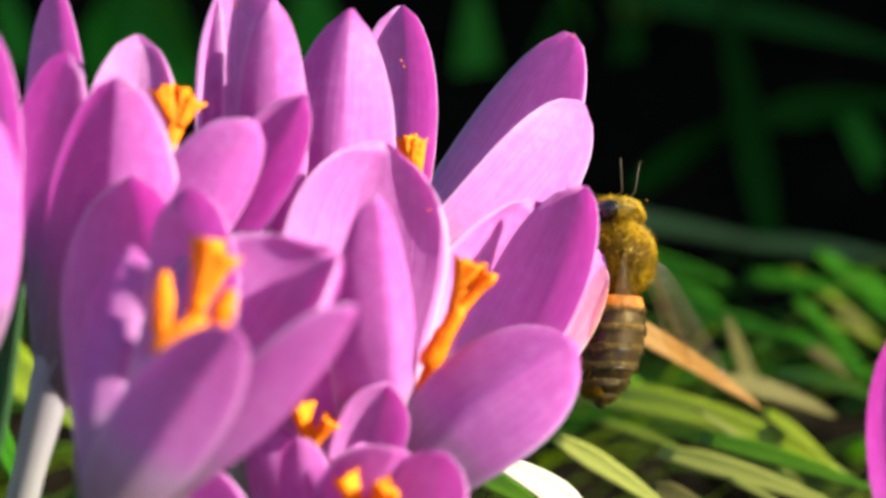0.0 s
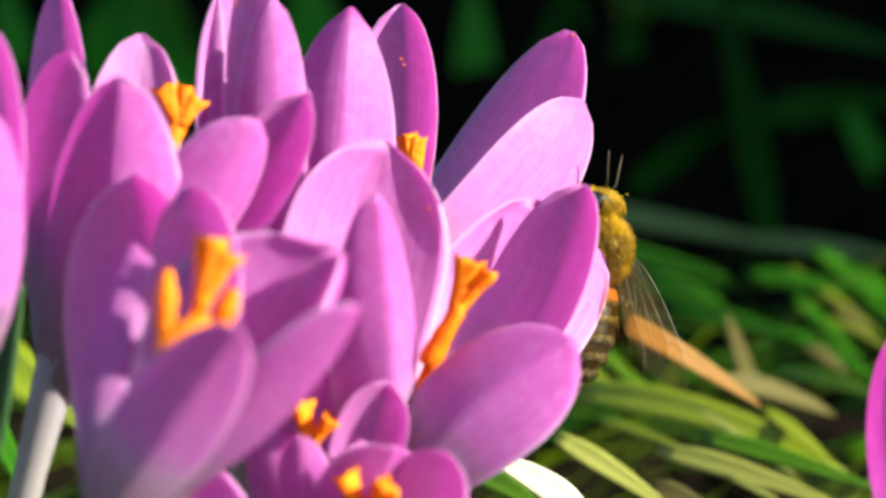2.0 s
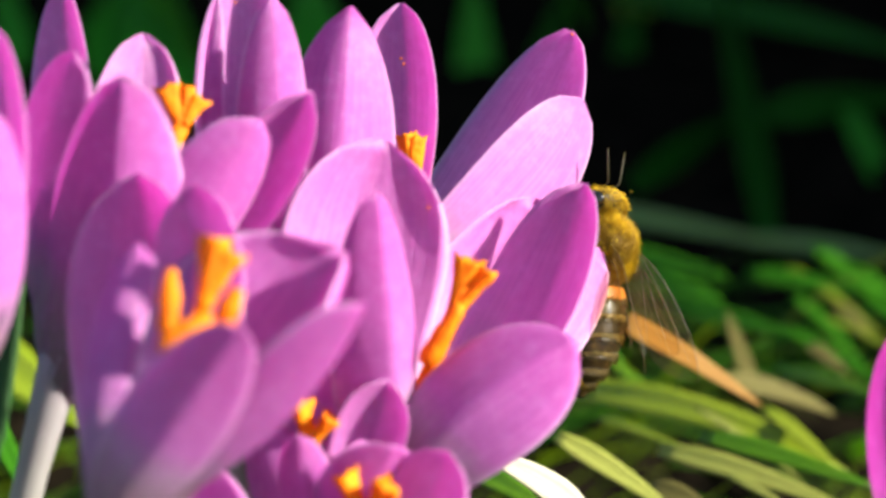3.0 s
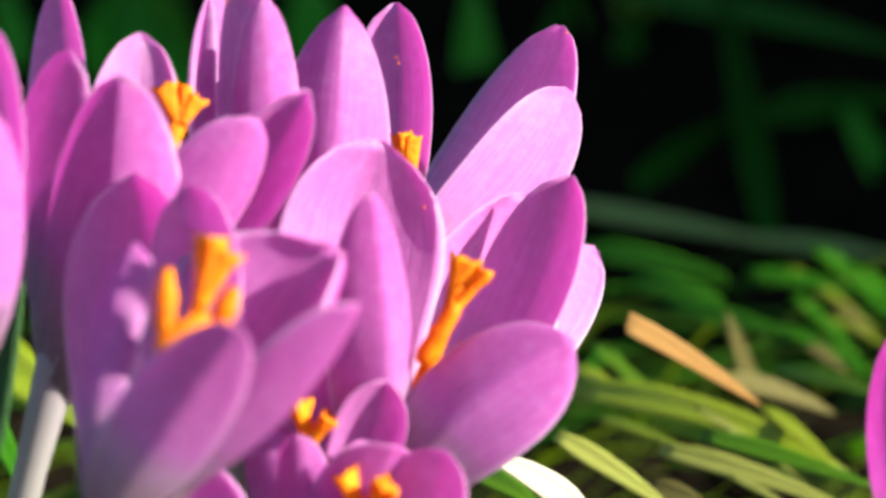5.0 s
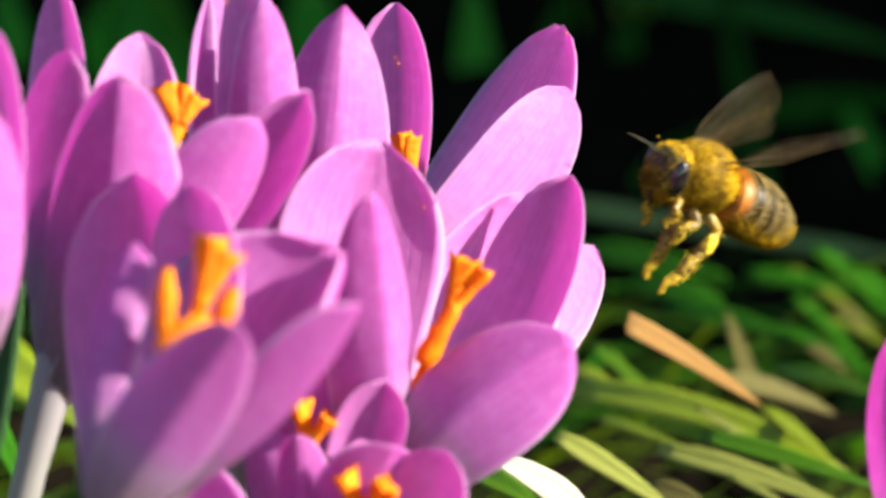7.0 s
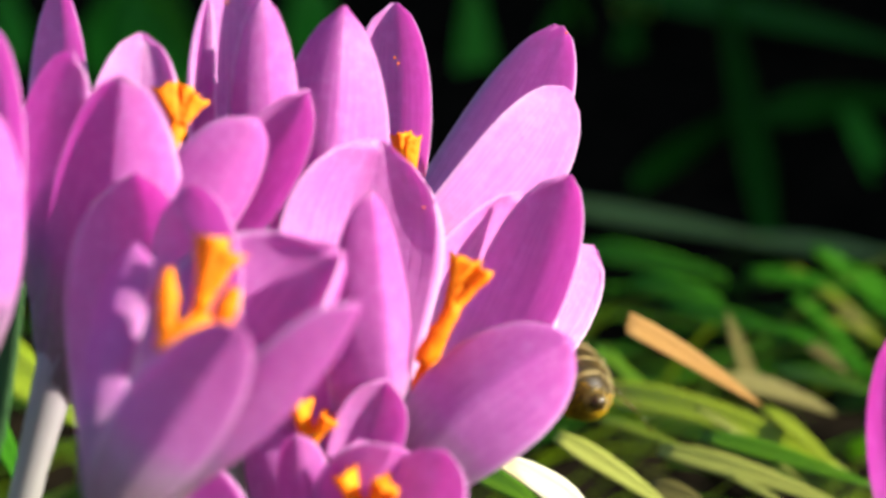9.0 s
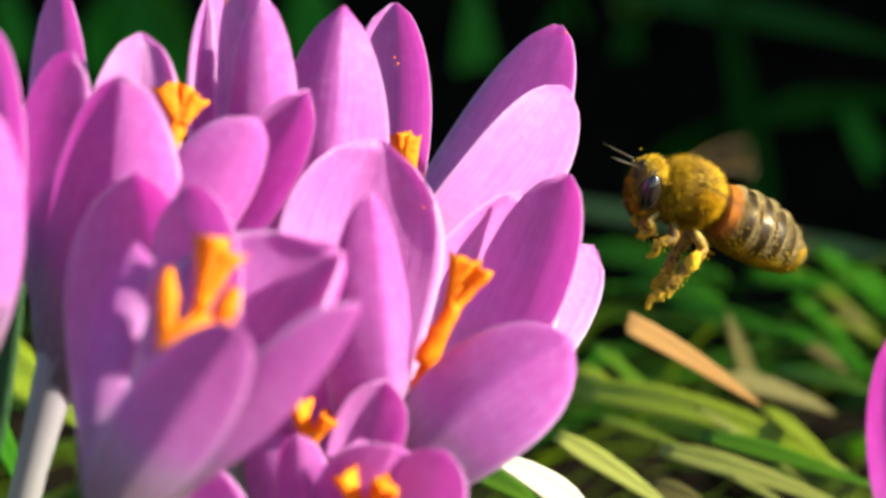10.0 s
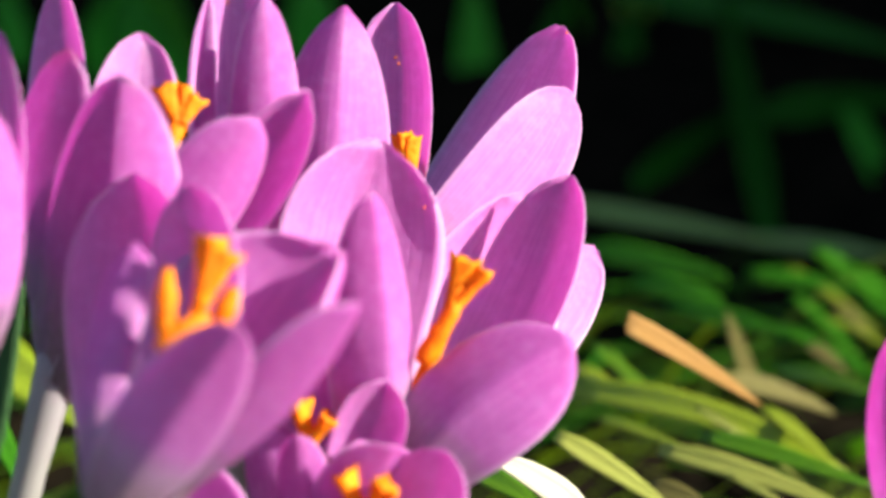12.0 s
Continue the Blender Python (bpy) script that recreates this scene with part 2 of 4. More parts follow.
def petal(flower, base, tip, out, width, belly, cup, seed, blunt=3.2, keel=0.42, bend=0.0, rise=0.52):
    """One petal, a cupped, keeled sheet from base to tip whose outer face looks towards out."""
    chord = tip - base
    length = chord.length
    t = chord.normalized()
    n = (out - t * out.dot(t)).normalized()
    control = base + chord * 0.5 + n * belly * length + t.cross(n) * bend * length
    across, along = 14, 26
    thick = 0.16 * U
    bm = bmesh.new()
    faces = []
    rng = random.Random(seed)
    wave, phase = rng.uniform(0.3, 0.8), rng.uniform(0, 6)
    for side in (1, -1):
        rows = []
        for i in range(along + 1):
            s = i / along
            c = bezier(base, control, tip, s)
            d = (bezier(base, control, tip, min(1, s + 0.02)) - bezier(base, control, tip, max(0, s - 0.02))).normalized()
            lat = d.cross(n).normalized()
            nn = lat.cross(d).normalized()
            w = petal_width(min(s, 0.9985), blunt, rise) * width * 0.5
            row = []
            for j in range(across + 1):
                u = 2 * j / across - 1
                bend = cup * (u * u * (1 - keel) + abs(u) * keel) * w
                ripple = 0.035 * width * wave * math.sin(5 * s + 3 * u + phase) * abs(u) * s
                edge = 1 - 0.6 * max(abs(u), s) ** 8
                p = c + lat * u * w * (1 - 0.22 * cup * u * u) - nn * (bend + ripple) + nn * (side * thick * 0.5 * edge)
                row.append(bm.verts.new(p - base))
            rows.append(row)
        grid_faces(bm, rows if side < 0 else [r[::-1] for r in rows], material=0 if side > 0 else 1)
        faces.append(rows)
    a, b = faces
    lay = bm.loops.layers.uv.verify()
    loop_a = [r[0] for r in a] + a[-1][1:] + [r[-1] for r in a[-2::-1]]
    loop_b = [r[0] for r in b] + b[-1][1:] + [r[-1] for r in b[-2::-1]]
    for k in range(len(loop_a) - 1):
        f = bm.faces.new((loop_a[k], loop_a[k + 1], loop_b[k + 1], loop_b[k]))
        s = 1 - abs(2 * k / len(loop_a) - 1) ** 1.0
        for lp in f.loops:
            lp[lay].uv = (0.0, s)
    bmesh.ops.recalc_face_normals(bm, faces=bm.faces[:])
    return part("petal", bm, [OUTER, INNER], flower, at=base - flower.location)


def stigma_lobe(bm, a, b, r0, r1, seed):
    """A stalk that flares into a frilled trumpet."""
    rng = random.Random(seed)
    t = b - a
    q = t.to_track_quat("Z", "Y")
    rows = []
    for i in range(9):
        s = i / 8
        r = r0 + (r1 - r0) * s ** 2.0
        row = []
        for j in range(12):
            g = 2 * math.pi * j / 12
            k = 1 + (0.30 * math.sin(3 * g + seed) + 0.16 * rng.uniform(-1, 1)) * s ** 2
            lift = 0.28 * r1 * s ** 3 * (math.sin(5 * g + seed) + rng.uniform(-0.5, 0.5))
            row.append(bm.verts.new(a + t * s + q @ Vector((math.cos(g) * r * k, math.sin(g) * r * k * 0.8, lift))))
        rows.append(row)
    grid_faces(bm, rows, True)
    bm.faces.new(rows[0][::-1])
    tip = bm.verts.new(a + t * 0.93)
    for j in range(12):
        bm.faces.new((rows[-1][j], rows[-1][(j + 1) % 12], tip))


def anther(bm, a, b, r, seed):
    n = 9
    pts = [a + (b - a) * (i / (n - 1)) + Vector((0.12, 0.08, 0)) * U * math.sin(3 * i / n + seed) for i in range(n)]
    radii = [r * (0.45 + 0.55 * math.sin(math.pi * min(1, 0.12 + 0.9 * i / (n - 1))) ** 0.6) * (1 + 0.12 * math.sin(2.3 * i + seed)) for i in range(n)]
    tube(bm, pts, radii, 8)


def crocus(root, base, top, petals, style=None, lobes=(), anthers=(), label="", tube_r=0.95, seed=0):
    root, base, top = vec(root), vec(base), vec(top)
    flower = new("crocus")
    flower.location = root
    tagged(flower, label, "flower", "clump of crocuses")
    bm = bmesh.new()
    mid = base - (top - base).normalized() * (base.z - root.z) * 0.3
    pts = [bezier(root - Vector((0, 0, 0.004)), mid, base + (top - base).normalized() * min(3.6 * U, 0.2 * (top - base).length), i / 22) - root for i in range(23)]
    tube(bm, pts, [(tube_r + 0.85 * max(0.0, i / 22 - 0.78) / 0.22 * (i / 22) ** 2) * U for i in range(23)], 14, capped=False)
    part("flower_tube", bm, TUBE, flower, "white translucent flower tube")
    axis = (top - base).normalized()
    made = []
    for k, (tip, width, belly, cup, out, *more) in enumerate(petals):
        out = Vector(out)
        foot = vec(more[1]) if len(more) > 1 and more[1] else base + (out - axis * out.dot(axis)).normalized() * 0.75 * U
        foot = foot - axis * 1.6 * U
        made.append(petal(flower, foot, vec(tip), out, width * U, belly, cup, seed * 10 + k, *(more[:1] or (3.0,)), *more[2:]))
    if style:
        bm = bmesh.new()
        a, b = base + axis * 1.0 * U, vec(style)
        tube(bm, [a + (b - a) * (i / 6) - root for i in range(7)], [0.5 * U] * 7, 8)
        part("style", bm, STIGMA, flower, "orange style")
        for k, (tip, r) in enumerate(lobes):
            bm = bmesh.new()
            stigma_lobe(bm, b - root, vec(tip) - root, 0.46 * U, r * U, seed + k)
            part("stigma", bm, STIGMA, flower, "frilled orange stigma")
        for k, (foot, tip, r) in enumerate(anthers):
            bm = bmesh.new()
            anther(bm, vec(foot) - root, vec(tip) - root, r * U, seed + k)
            part("anther", bm, STIGMA, flower, "pollen-covered orange anther")
    return flower, made


LILAC = "lilac crocus with cupped petals and orange stigma"
left_tall, left_tall_petals = crocus(
    (-31.3, -9.9, 0.0), (-22.3, -9.9, 51.2), (-16.2, -3.0, 67.3),
    [((-18.0, -13.6, 70.2), 9.6, 0.09, 0.64, (-0.09, -0.94, 0.34), 1.5, (-21.4, -10.3, 51.0), 0.42, 0.07, 0.31),
     ((-21.0, -9.1, 70.2), 6.2, 0.14, 0.35, (-0.62, -0.74, 0.26), 2.4, (-21.5, -9.4, 52.8), 0.42, -0.14, 0.65),
     ((-22.4, 1.8, 70.9), 5.3, 0.14, 0.51, (0.44, 0.89, -0.11), 2.3, (-21.5, -9.0, 51.4), 0.2, 0.03, 0.37),
     ((-17.6, -0.3, 68.5), 6.8, -0.00, 0.50, (-0.13, 0.99, -0.08), 2.7, (-21.6, -9.4, 51.2), 0.15, -0.06, 0.54),
     ((-7.7, -7.5, 67.4), 5.2, 0.22, 0.73, (0.01, 0.95, -0.31), 4.8, (-19.0, -9.2, 52.5), 0.42, -0.06, 0.66),
     ((-10.4, -10.7, 66.7), 6.5, 0.14, 0.43, (0.39, -0.92, -0.02), 5.6, (-22.0, -10.3, 51.4), 0.42, 0.01, 0.49)],
    (-15.2, -5.5, 64.6), [((-16.1, -4.2, 66.5), 0.75), ((-15.0, -4.0, 66.3), 0.7), ((-14.2, -4.4, 65.9), 0.6)], [], LILAC + ", standing tall", 0.95, 1)
front_left, front_left_petals = crocus(
    (-17.2, -31.9, 0.0), (-17.2, -31.9, 52.2), (-12.5, -24.3, 64.2),
    [((-10.5, -37.6, 64.4), 6.2, 0.04, 0.40, (-0.26, -0.91, -0.31), 1.8, (-17.5, -35.6, 54.2), 0.6, -0.01, 0.38),
     ((-4.5, -35.2, 64.8), 7.3, 0.14, 0.55, (0.58, -0.66, -0.47), 3.2, (-16.8, -33.2, 53.1), 0.42, 0.13, 0.37),
     ((-5.6, -20.2, 62.3), 14.0, 0.17, 0.65, (0.7, 0.7, -0.14), 4.2, (-16.1, -31.4, 51.3), 0.42, 0.08, 0.57),
     ((-14.1, -17.7, 65.1), 6.5, 0.19, 0.23, (0.49, 0.87, -0.0), 5.2, (-15.8, -31.3, 51.8), 0.2, -0.10, 0.59),
     ((-17.3, -14.0, 64.6), 10.6, 0.34, 0.54, (0.28, 0.96, 0.07), 5.4, (-15.8, -31.3, 51.6), 0.42, 0.06, 0.30),
     ((-16.6, -25.9, 64.8), 3.5, 0.20, 0.31, (-0.41, -0.86, 0.32), 9.5, (-18.2, -33.3, 53.2), 0.42, 0.01, 0.43)],
    (-13.0, -30.0, 62.4), [((-12.3, -28.2, 65.9), 0.95), ((-11.5, -28.4, 65.2), 0.8)],
    [((-14.8, -32.0, 61.2), (-14.5, -29.5, 64.6), 0.62), ((-11.9, -32.0, 61.9), (-10.9, -31.5, 64.3), 0.66), ((-14.8, -34.2, 61.7), (-12.4, -33.0, 63.3), 0.7)],
    LILAC + ", wide open", 1.3, 2)
back_left, back_left_petals = crocus(
    (-11.9, -1.4, 0.0), (-11.9, -1.4, 51.3), (-11.3, 4.8, 68.2),
    [((-13.7, 2.4, 69.8), 2.2, 0.18, 0.50, (-0.73, -0.65, 0.22), 2.2, (-12.3, -1.7, 51.8), 0.42, 0.02, 0.39),
     ((-10.4, -0.5, 70.8), 5.0, 0.13, 0.50, (0.26, -0.9, 0.35), 2.3, (-11.5, -2.1, 51.7), 0.42, 0.04, 0.44),
     ((-12.3, 9.6, 69.6), 7.0, 0.12, 0.5, (0.1, 0.96, -0.25)),
     ((-10.4, 10.1, 65.2), 5.0, 0.1, 0.5, (0.53, 0.8, -0.29))],
    None, [], [], LILAC + ", half closed", 0.95, 3)
back_right, back_right_petals = crocus(
    (-3.9, 6.5, 0.0), (-3.9, 3.5, 50.0), (-0.5, 9.0, 62.3),
    [((-5.8, 5.0, 68.5), 8.5, 0.24, 0.65, (0.09, -0.98, 0.16), 1.4, (-7.2, 1.4, 50.8), 0.42, -0.01, 0.46),
     ((-2.9, 15.0, 65.6), 6.5, 0.14, 0.57, (0.35, 0.89, -0.3), 2.6, (-4.0, 4.7, 50.5), 0.42, -0.04, 0.53),
     ((7.5, 21.3, 62.1), 12.3, 0.14, 0.06, (0.72, 0.69, -0.09), 1.6, (-2.7, 5.3, 49.8), 0.1, 0.09, 0.39),
     ((7.7, 12.0, 61.0), 6.6, -0.13, 0.05, (-0.62, 0.72, -0.34), 3.2, (-4.8, 4.5, 51.3), 0.1, -0.10, 0.50),
     ((-6.3, 11.0, 58.8), 6.5, 0.14, 0.5, (-0.71, 0.66, -0.24)),
     ((0.5, 1.4, 53.1), 5.0, 0.14, 0.5, (0.3, -0.93, -0.2))],
    (-2.1, 6.9, 56.2), [((-2.5, 8.4, 59.4), 0.6), ((-1.9, 8.2, 59.3), 0.55)], [], LILAC + ", leaning outwards", 0.95, 4)
front_right, front_right_petals = crocus(
    (-2.9, -5.7, 0.0), (-2.9, -8.7, 45.6), (2.2, -3.2, 57.9),
    [((-3.8, -1.8, 62.5), 11.3, 0.24, 0.40, (-0.32, 0.77, -0.55), 5.0, (-3.6, -10.5, 44.7), 0.5, 0.11, 0.52),
     ((-4.0, -13.4, 63.3), 6.7, 0.18, 0.67, (0.42, -0.8, 0.43), 1.6, (-2.4, -9.5, 45.6), 0.7, -0.06, 0.33),
     ((4.9, 4.4, 57.0), 10.6, 0.17, 0.28, (-0.13, 0.99, -0.04), 2.2, (-3.1, -7.9, 46.1), 0.1, -0.14, 0.30),
     ((7.7, 2.0, 58.9), 8.1, 0.23, 0.39, (0.67, 0.68, -0.31), 4.2, (-1.5, -9.0, 46.4), 0.3, -0.02, 0.30),
     ((9.2, 5.7, 53.0), 5.6, 0.04, 0.2, (-0.62, 0.70, -0.36), 3.7, (-1.9, -7.8, 45.1), 0.2, -0.07, 0.58),
     ((7.4, -12.4, 54.0), 8.3, 0.20, 0.36, (-0.53, -0.79, 0.32), 3.6, (-2.6, -13.3, 46.6), 0.85, -0.07, 0.31)],
    (0.3, -8.6, 54.0), [((1.3, -7.0, 56.9), 0.95), ((2.4, -7.4, 56.5), 0.85)], [((-1.2, -11.0, 52.1), (0.75, -10.6, 55.5), 0.6)], LILAC + ", widely open", 1.1, 5)
low_front, low_front_petals = crocus(
    (-7.2, -16.3, 0.0), (-7.2, -16.3, 42.4), (-7.1, -12.3, 50.5),
    [((-3.2, -13.6, 52.0), 4.8, 0.15, 0.51, (0.1, 0.96, -0.27), 6.4, (-7.3, -15.5, 42.6), 0.42, -0.03, 0.54),
     ((-7.4, -9.0, 51.0), 8.0, 0.12, 0.4, (0.0, 0.97, -0.25), 5.0, (-7.2, -15.5, 42.4)),
     ((-10.9, -12.8, 49.1), 6.0, 0.14, 0.5, (-0.6, -0.75, 0.27)),
     ((-8.2, -18.6, 50.7), 3.6, 0.12, 0.5, (-0.2, -0.92, 0.34)),
     ((-2.7, -19.7, 50.5), 6.4, 0.12, 0.5, (0.41, -0.86, 0.31))],
    (-7.6, -14.3, 48.4), [((-8.3, -13.5, 50.6), 0.8), ((-6.5, -14.4, 50.1), 0.7)], [], LILAC + ", low down", 0.95, 6)
lowest, lowest_petals = crocus(
    (-4.5, -24.3, 0.0), (-4.5, -24.3, 40.8), (-4.4, -20.4, 48.7),
    [((-4.6, -15.0, 48.9), 5.6, 0.14, 0.35, (-0.32, 0.93, -0.18), 5.4, (-4.8, -23.7, 40.8), 0.42, -0.08, 0.55),
     ((0.2, -20.5, 50.5), 6.7, 0.09, 0.21, (0.68, 0.69, -0.25), 6.1, (-4.1, -23.9, 40.7), 0.42, 0.03, 0.51),
     ((-14.9, -17.8, 47.9), 7.5, 0.29, 0.12, (-0.46, -0.88, 0.12), 5.4, (-5.5, -25.3, 40.2), 0.42, -0.04, 0.56),
     ((-6.9, -28.7, 49.2), 6.0, 0.14, 0.5, (0.0, -0.94, 0.34))],
    (-4.4, -21.2, 46.6), [((-5.6, -20.2, 48.9), 0.85), ((-3.2, -21.2, 48.8), 0.95)], [], LILAC + ", just above the grass", 0.95, 7)
edge_left, edge_left_petals = crocus(
    (-27.1, -22.8, 0.0), (-27.1, -22.8, 56.7), (-26.7, -17.0, 72.5),
    [((-25.2, -13.4, 73.1), 5.6, 0.13, 0.47, (0.63, 0.74, -0.23), 4.3, (-26.6, -22.1, 56.1), 0.42, -0.11, 0.52),
     ((-24.1, -24.2, 71.6), 6.6, 0.24, 0.49, (0.57, -0.79, 0.22), 2.0, (-26.1, -23.5, 56.7), 0.42, -0.05, 0.31),
     ((-28.2, -11.9, 72.1), 6.0, 0.14, 0.5, (-0.53, 0.8, -0.29)),
     ((-27.8, -22.0, 73.4), 6.0, 0.14, 0.5, (-0.71, -0.66, 0.24))],
    None, [], [], "lilac crocus at the edge of the clump", 0.95, 8)
edge_right, edge_right_petals = crocus(
    (27.4, -13.7, 0.0), (27.4, -13.7, 40.6), (27.9, -8.4, 55.3),
    [((26.0, -13.6, 55.2), 6.6, 0.18, 0.5, (-0.65, -0.71, 0.26)),
     ((29.0, -3.9, 52.9), 6.0, 0.14, 0.5, (0.0, 0.94, -0.34)),
     ((31.4, -9.0, 47.8), 5.0, 0.14, 0.5, (1.0, 0.0, 0.0)),
     ((30.7, -15.9, 46.4), 4.0, 0.14, 0.5, (0.49, -0.82, 0.3))],
    None, [], [], "single lilac crocus standing apart in the grass", 0.95, 9)

# stray pollen on the petals
for flower, spot in ((back_right, (-2.9, 10.9, 63.4)), (back_right, (-2.7, 10.6, 63.1)), (front_right, (-1.1, -3.3, 58.8)), (back_left, (-12.6, 1.2, 69.9)), (back_right, (7.6, 14.9, 63.7))):
    bm = bmesh.new()
    ball(bm, vec(spot) - flower.location, (0.09 * U, 0.08 * U, 0.09 * U), 1, 0.3)
    part("pollen_speck", bm, STIGMA, flower, "orange speck of pollen")

# ---- grass ----
def blade(bm, root, tip, sag, width, seed, fold=0.25, roll=0.0, steps=10, face=None, foot=0.5):
    """A tapering, folded, arching blade."""
    rng = random.Random(seed)
    chord = tip - root
    control = root + chord * rng.uniform(0.4, 0.6) + Vector(sag)
    rows = []
    for i in range(steps + 1):
        s = i / steps
        c = bezier(root, control, tip, s)
        d = (bezier(root, control, tip, min(1, s + 0.03)) - bezier(root, control, tip, max(0, s - 0.03))).normalized()
        lat = d.cross(Vector(face or (math.sin(roll), 0.0, math.cos(roll))))
        lat = lat.normalized() if lat.length > 0.05 else Vector((1, 0, 0))
        nn = lat.cross(d)
        w = width * 0.5 * (1 - s ** 2.2) ** 0.8 * (foot + (1 - foot) * min(1, s * 4)) + width * 0.01
        rows.append([bm.verts.new(c + lat * u * w + nn * abs(u) * fold * w) for u in (-1, -0.5, 0, 0.5, 1)])
    grid_faces(bm, rows)


def single_blade(name, label, root, tip, sag, width, material, seed, face=None, foot=0.5):
    bm = bmesh.new()
    at = vec(root)
    blade(bm, Vector((0, 0, 0)), vec(tip) - at, vec(sag), width * U, seed, face=face, foot=foot)
    ob = part(name, bm, material)
    ob.location = at
    ob.modifiers.new("thickness", "SOLIDIFY").thickness = 0.12 * U
    return tagged(ob, label, "grass blade", "grass blades behind the crocuses")


def meadow(name, label, count, xr, yr, height, reach, heading, width, material, seed, steps=10):
    bm = bmesh.new()
    rng = random.Random(seed)
    for k in range(count):
        x, y = rng.uniform(*xr), rng.uniform(*yr)
        h = rng.uniform(*height)
        g = radians(rng.gauss(*heading))
        r = rng.uniform(*reach)
        root = Vector((x - math.cos(g) * r * 0.5, y - math.sin(g) * r * 0.5, -2))
        tip = Vector((x + math.cos(g) * r * 0.5, y + math.sin(g) * r * 0.5, h))
        blade(bm, root * U, tip * U, Vector((0, 0, rng.uniform(0.1, 0.6) * h * U)), rng.uniform(*width) * U, k, roll=rng.uniform(-0.7, 0.7), steps=steps)
    return tagged(part(name, bm, material), label, "grass", kind="stuff")


meadow("grass", "sunlit green grass blades lying across one another", 140, (-60, 90), (44, 126), (2, 14), (20, 55), (-36, 24), (0.5, 1.4), FRESH, 11)
meadow("grass", "dark green grass blades crossing low down", 55, (-70, 120), (50, 122), (3, 14), (20, 60), (-30, 60), (0.7, 1.5), GRASS, 24)
meadow("tall_grass", "tall dark green grass in the shade", 90, (-120, 150), (210, 420), (10, 50), (5, 70), (60, 90), (2, 4), GRASS, 15)
meadow("far_grass", "green grass spreading away over the ground", 2500, (-500, 500), (420, 1500), (25, 70), (10, 60), (0, 120), (2, 4), GRASS, 12, 5)
meadow("far_grass", "green grass spreading away over the ground", 4500, (-2600, -320), (-1600, 1500), (20, 55), (10, 60), (0, 120), (3, 6), GRASS, 17, 4)
meadow("far_grass", "green grass spreading away over the ground", 4500, (640, 2600), (-1600, 1500), (15, 40), (10, 60), (0, 120), (3, 6), GRASS, 18, 4)
meadow("far_grass", "green grass spreading away over the ground", 2600, (-320, 640), (-1600, -330), (15, 40), (10, 60), (0, 120), (3, 6), GRASS, 19, 4)
meadow("near_grass", "low green grass around the clump", 220, (-140, 140), (-190, 20), (2, 7), (10, 30), (0, 120), (1.4, 3.0), GRASS, 13)

meadow("grass", "thin yellow-green grass blades in the sun", 90, (-60, 70), (36, 104), (8, 22), (14, 36), (-38, 16), (0.45, 1.0), PALEGREEN, 31)

FACING, UPRIGHT = (0.3, -0.75, 0.55), (0.2, -0.9, 0.3)
single_blade("dead_grass_blade", "dry orange-brown blade of dead grass lying over", (12.5, 40.0, 35.1), (22.3, 46.0, 26.6), (0, 0, 0.5), 1.6, DEAD, 1, FACING, 0.95)
single_blade("dead_grass_blade", "dull brown withered blade of grass", (20.3, 60.0, 23.3), (29.1, 66.0, 17.9), (0, 0, 0.8), 1.5, WITHERED, 2, FACING)
single_blade("bleached_grass_blade", "pale bleached blade of dead grass", (9.2, 14.0, 31.8), (2.2, 10.9, 37.6), (0, 0, 1.0), 2.1, PALE, 3, FACING)
single_blade("grass_blade", "pale grey-green blade lying flat across the shaded grass", (9.6, 152.0, 4.2), (31.9, 140.0, 4.1), (0, 0, 0.3), 1.9, DULLGREEN, 4, FACING)
single_blade("grass_blade", "dull straw-green blade lying in the shade", (28.0, 150.0, 1.3), (40.7, 138.0, 4.0), (0, 0, 0.3), 1.9, DULLGREEN, 5, FACING)
single_blade("grass_blade", "long yellow-green blade arching low", (9.3, 62.0, 21.6), (28.7, 50.0, 20.0), (0, 0, 2.4), 2.5, PALEGREEN, 6, FACING)
single_blade("grass_blade", "yellow-green blade leaning across the grass", (30.7, 112.0, 14.5), (36.8, 96.0, 13.4), (0, 0, 0.6), 1.8, GRASS, 7, FACING)
single_blade("grass_blade", "green blade in the sun beside another", (32.9, 104.0, 15.7), (36.8, 96.0, 15.1), (0, 0, 0.6), 1.5, GRASS, 8, FACING)
single_blade("grass_blade", "olive withered blade standing among the grass", (23.0, 66.0, 19.5), (21.4, 76.0, 22.4), (0, 0, 0.2), 1.4, WITHERED, 9, UPRIGHT)
single_blade("grass_blade", "broad green blade tip catching the sun", (15.1, 96.0, 17.2), (22.0, 90.0, 17.8), (0, 0, 0.6), 2.4, GRASS, 10, FACING)
single_blade("grass_blade", "dark green blade lying low", (11.4, 110.0, 15.0), (23.0, 100.0, 16.2), (0, 0, 0.4), 2.2, GRASS, 11, FACING)
single_blade("grass_blade", "pale straw-green blade near the soil", (7.6, 34.0, 29.3), (15.7, 30.0, 25.2), (0, 0, 0.4), 1.6, STRAWGREEN, 12, FACING)
single_blade("grass_blade", "pale straw-green blade low in the sun", (15.0, 44.0, 24.2), (28.3, 36.0, 22.7), (0, 0, 0.8), 1.7, STRAWGREEN, 13, FACING)
single_blade("grass_blade", "bright green blade low in the sun", (18.0, 46.0, 24.4), (30.5, 40.0, 22.7), (0, 0, 0.6), 1.5, FRESH, 14, FACING)
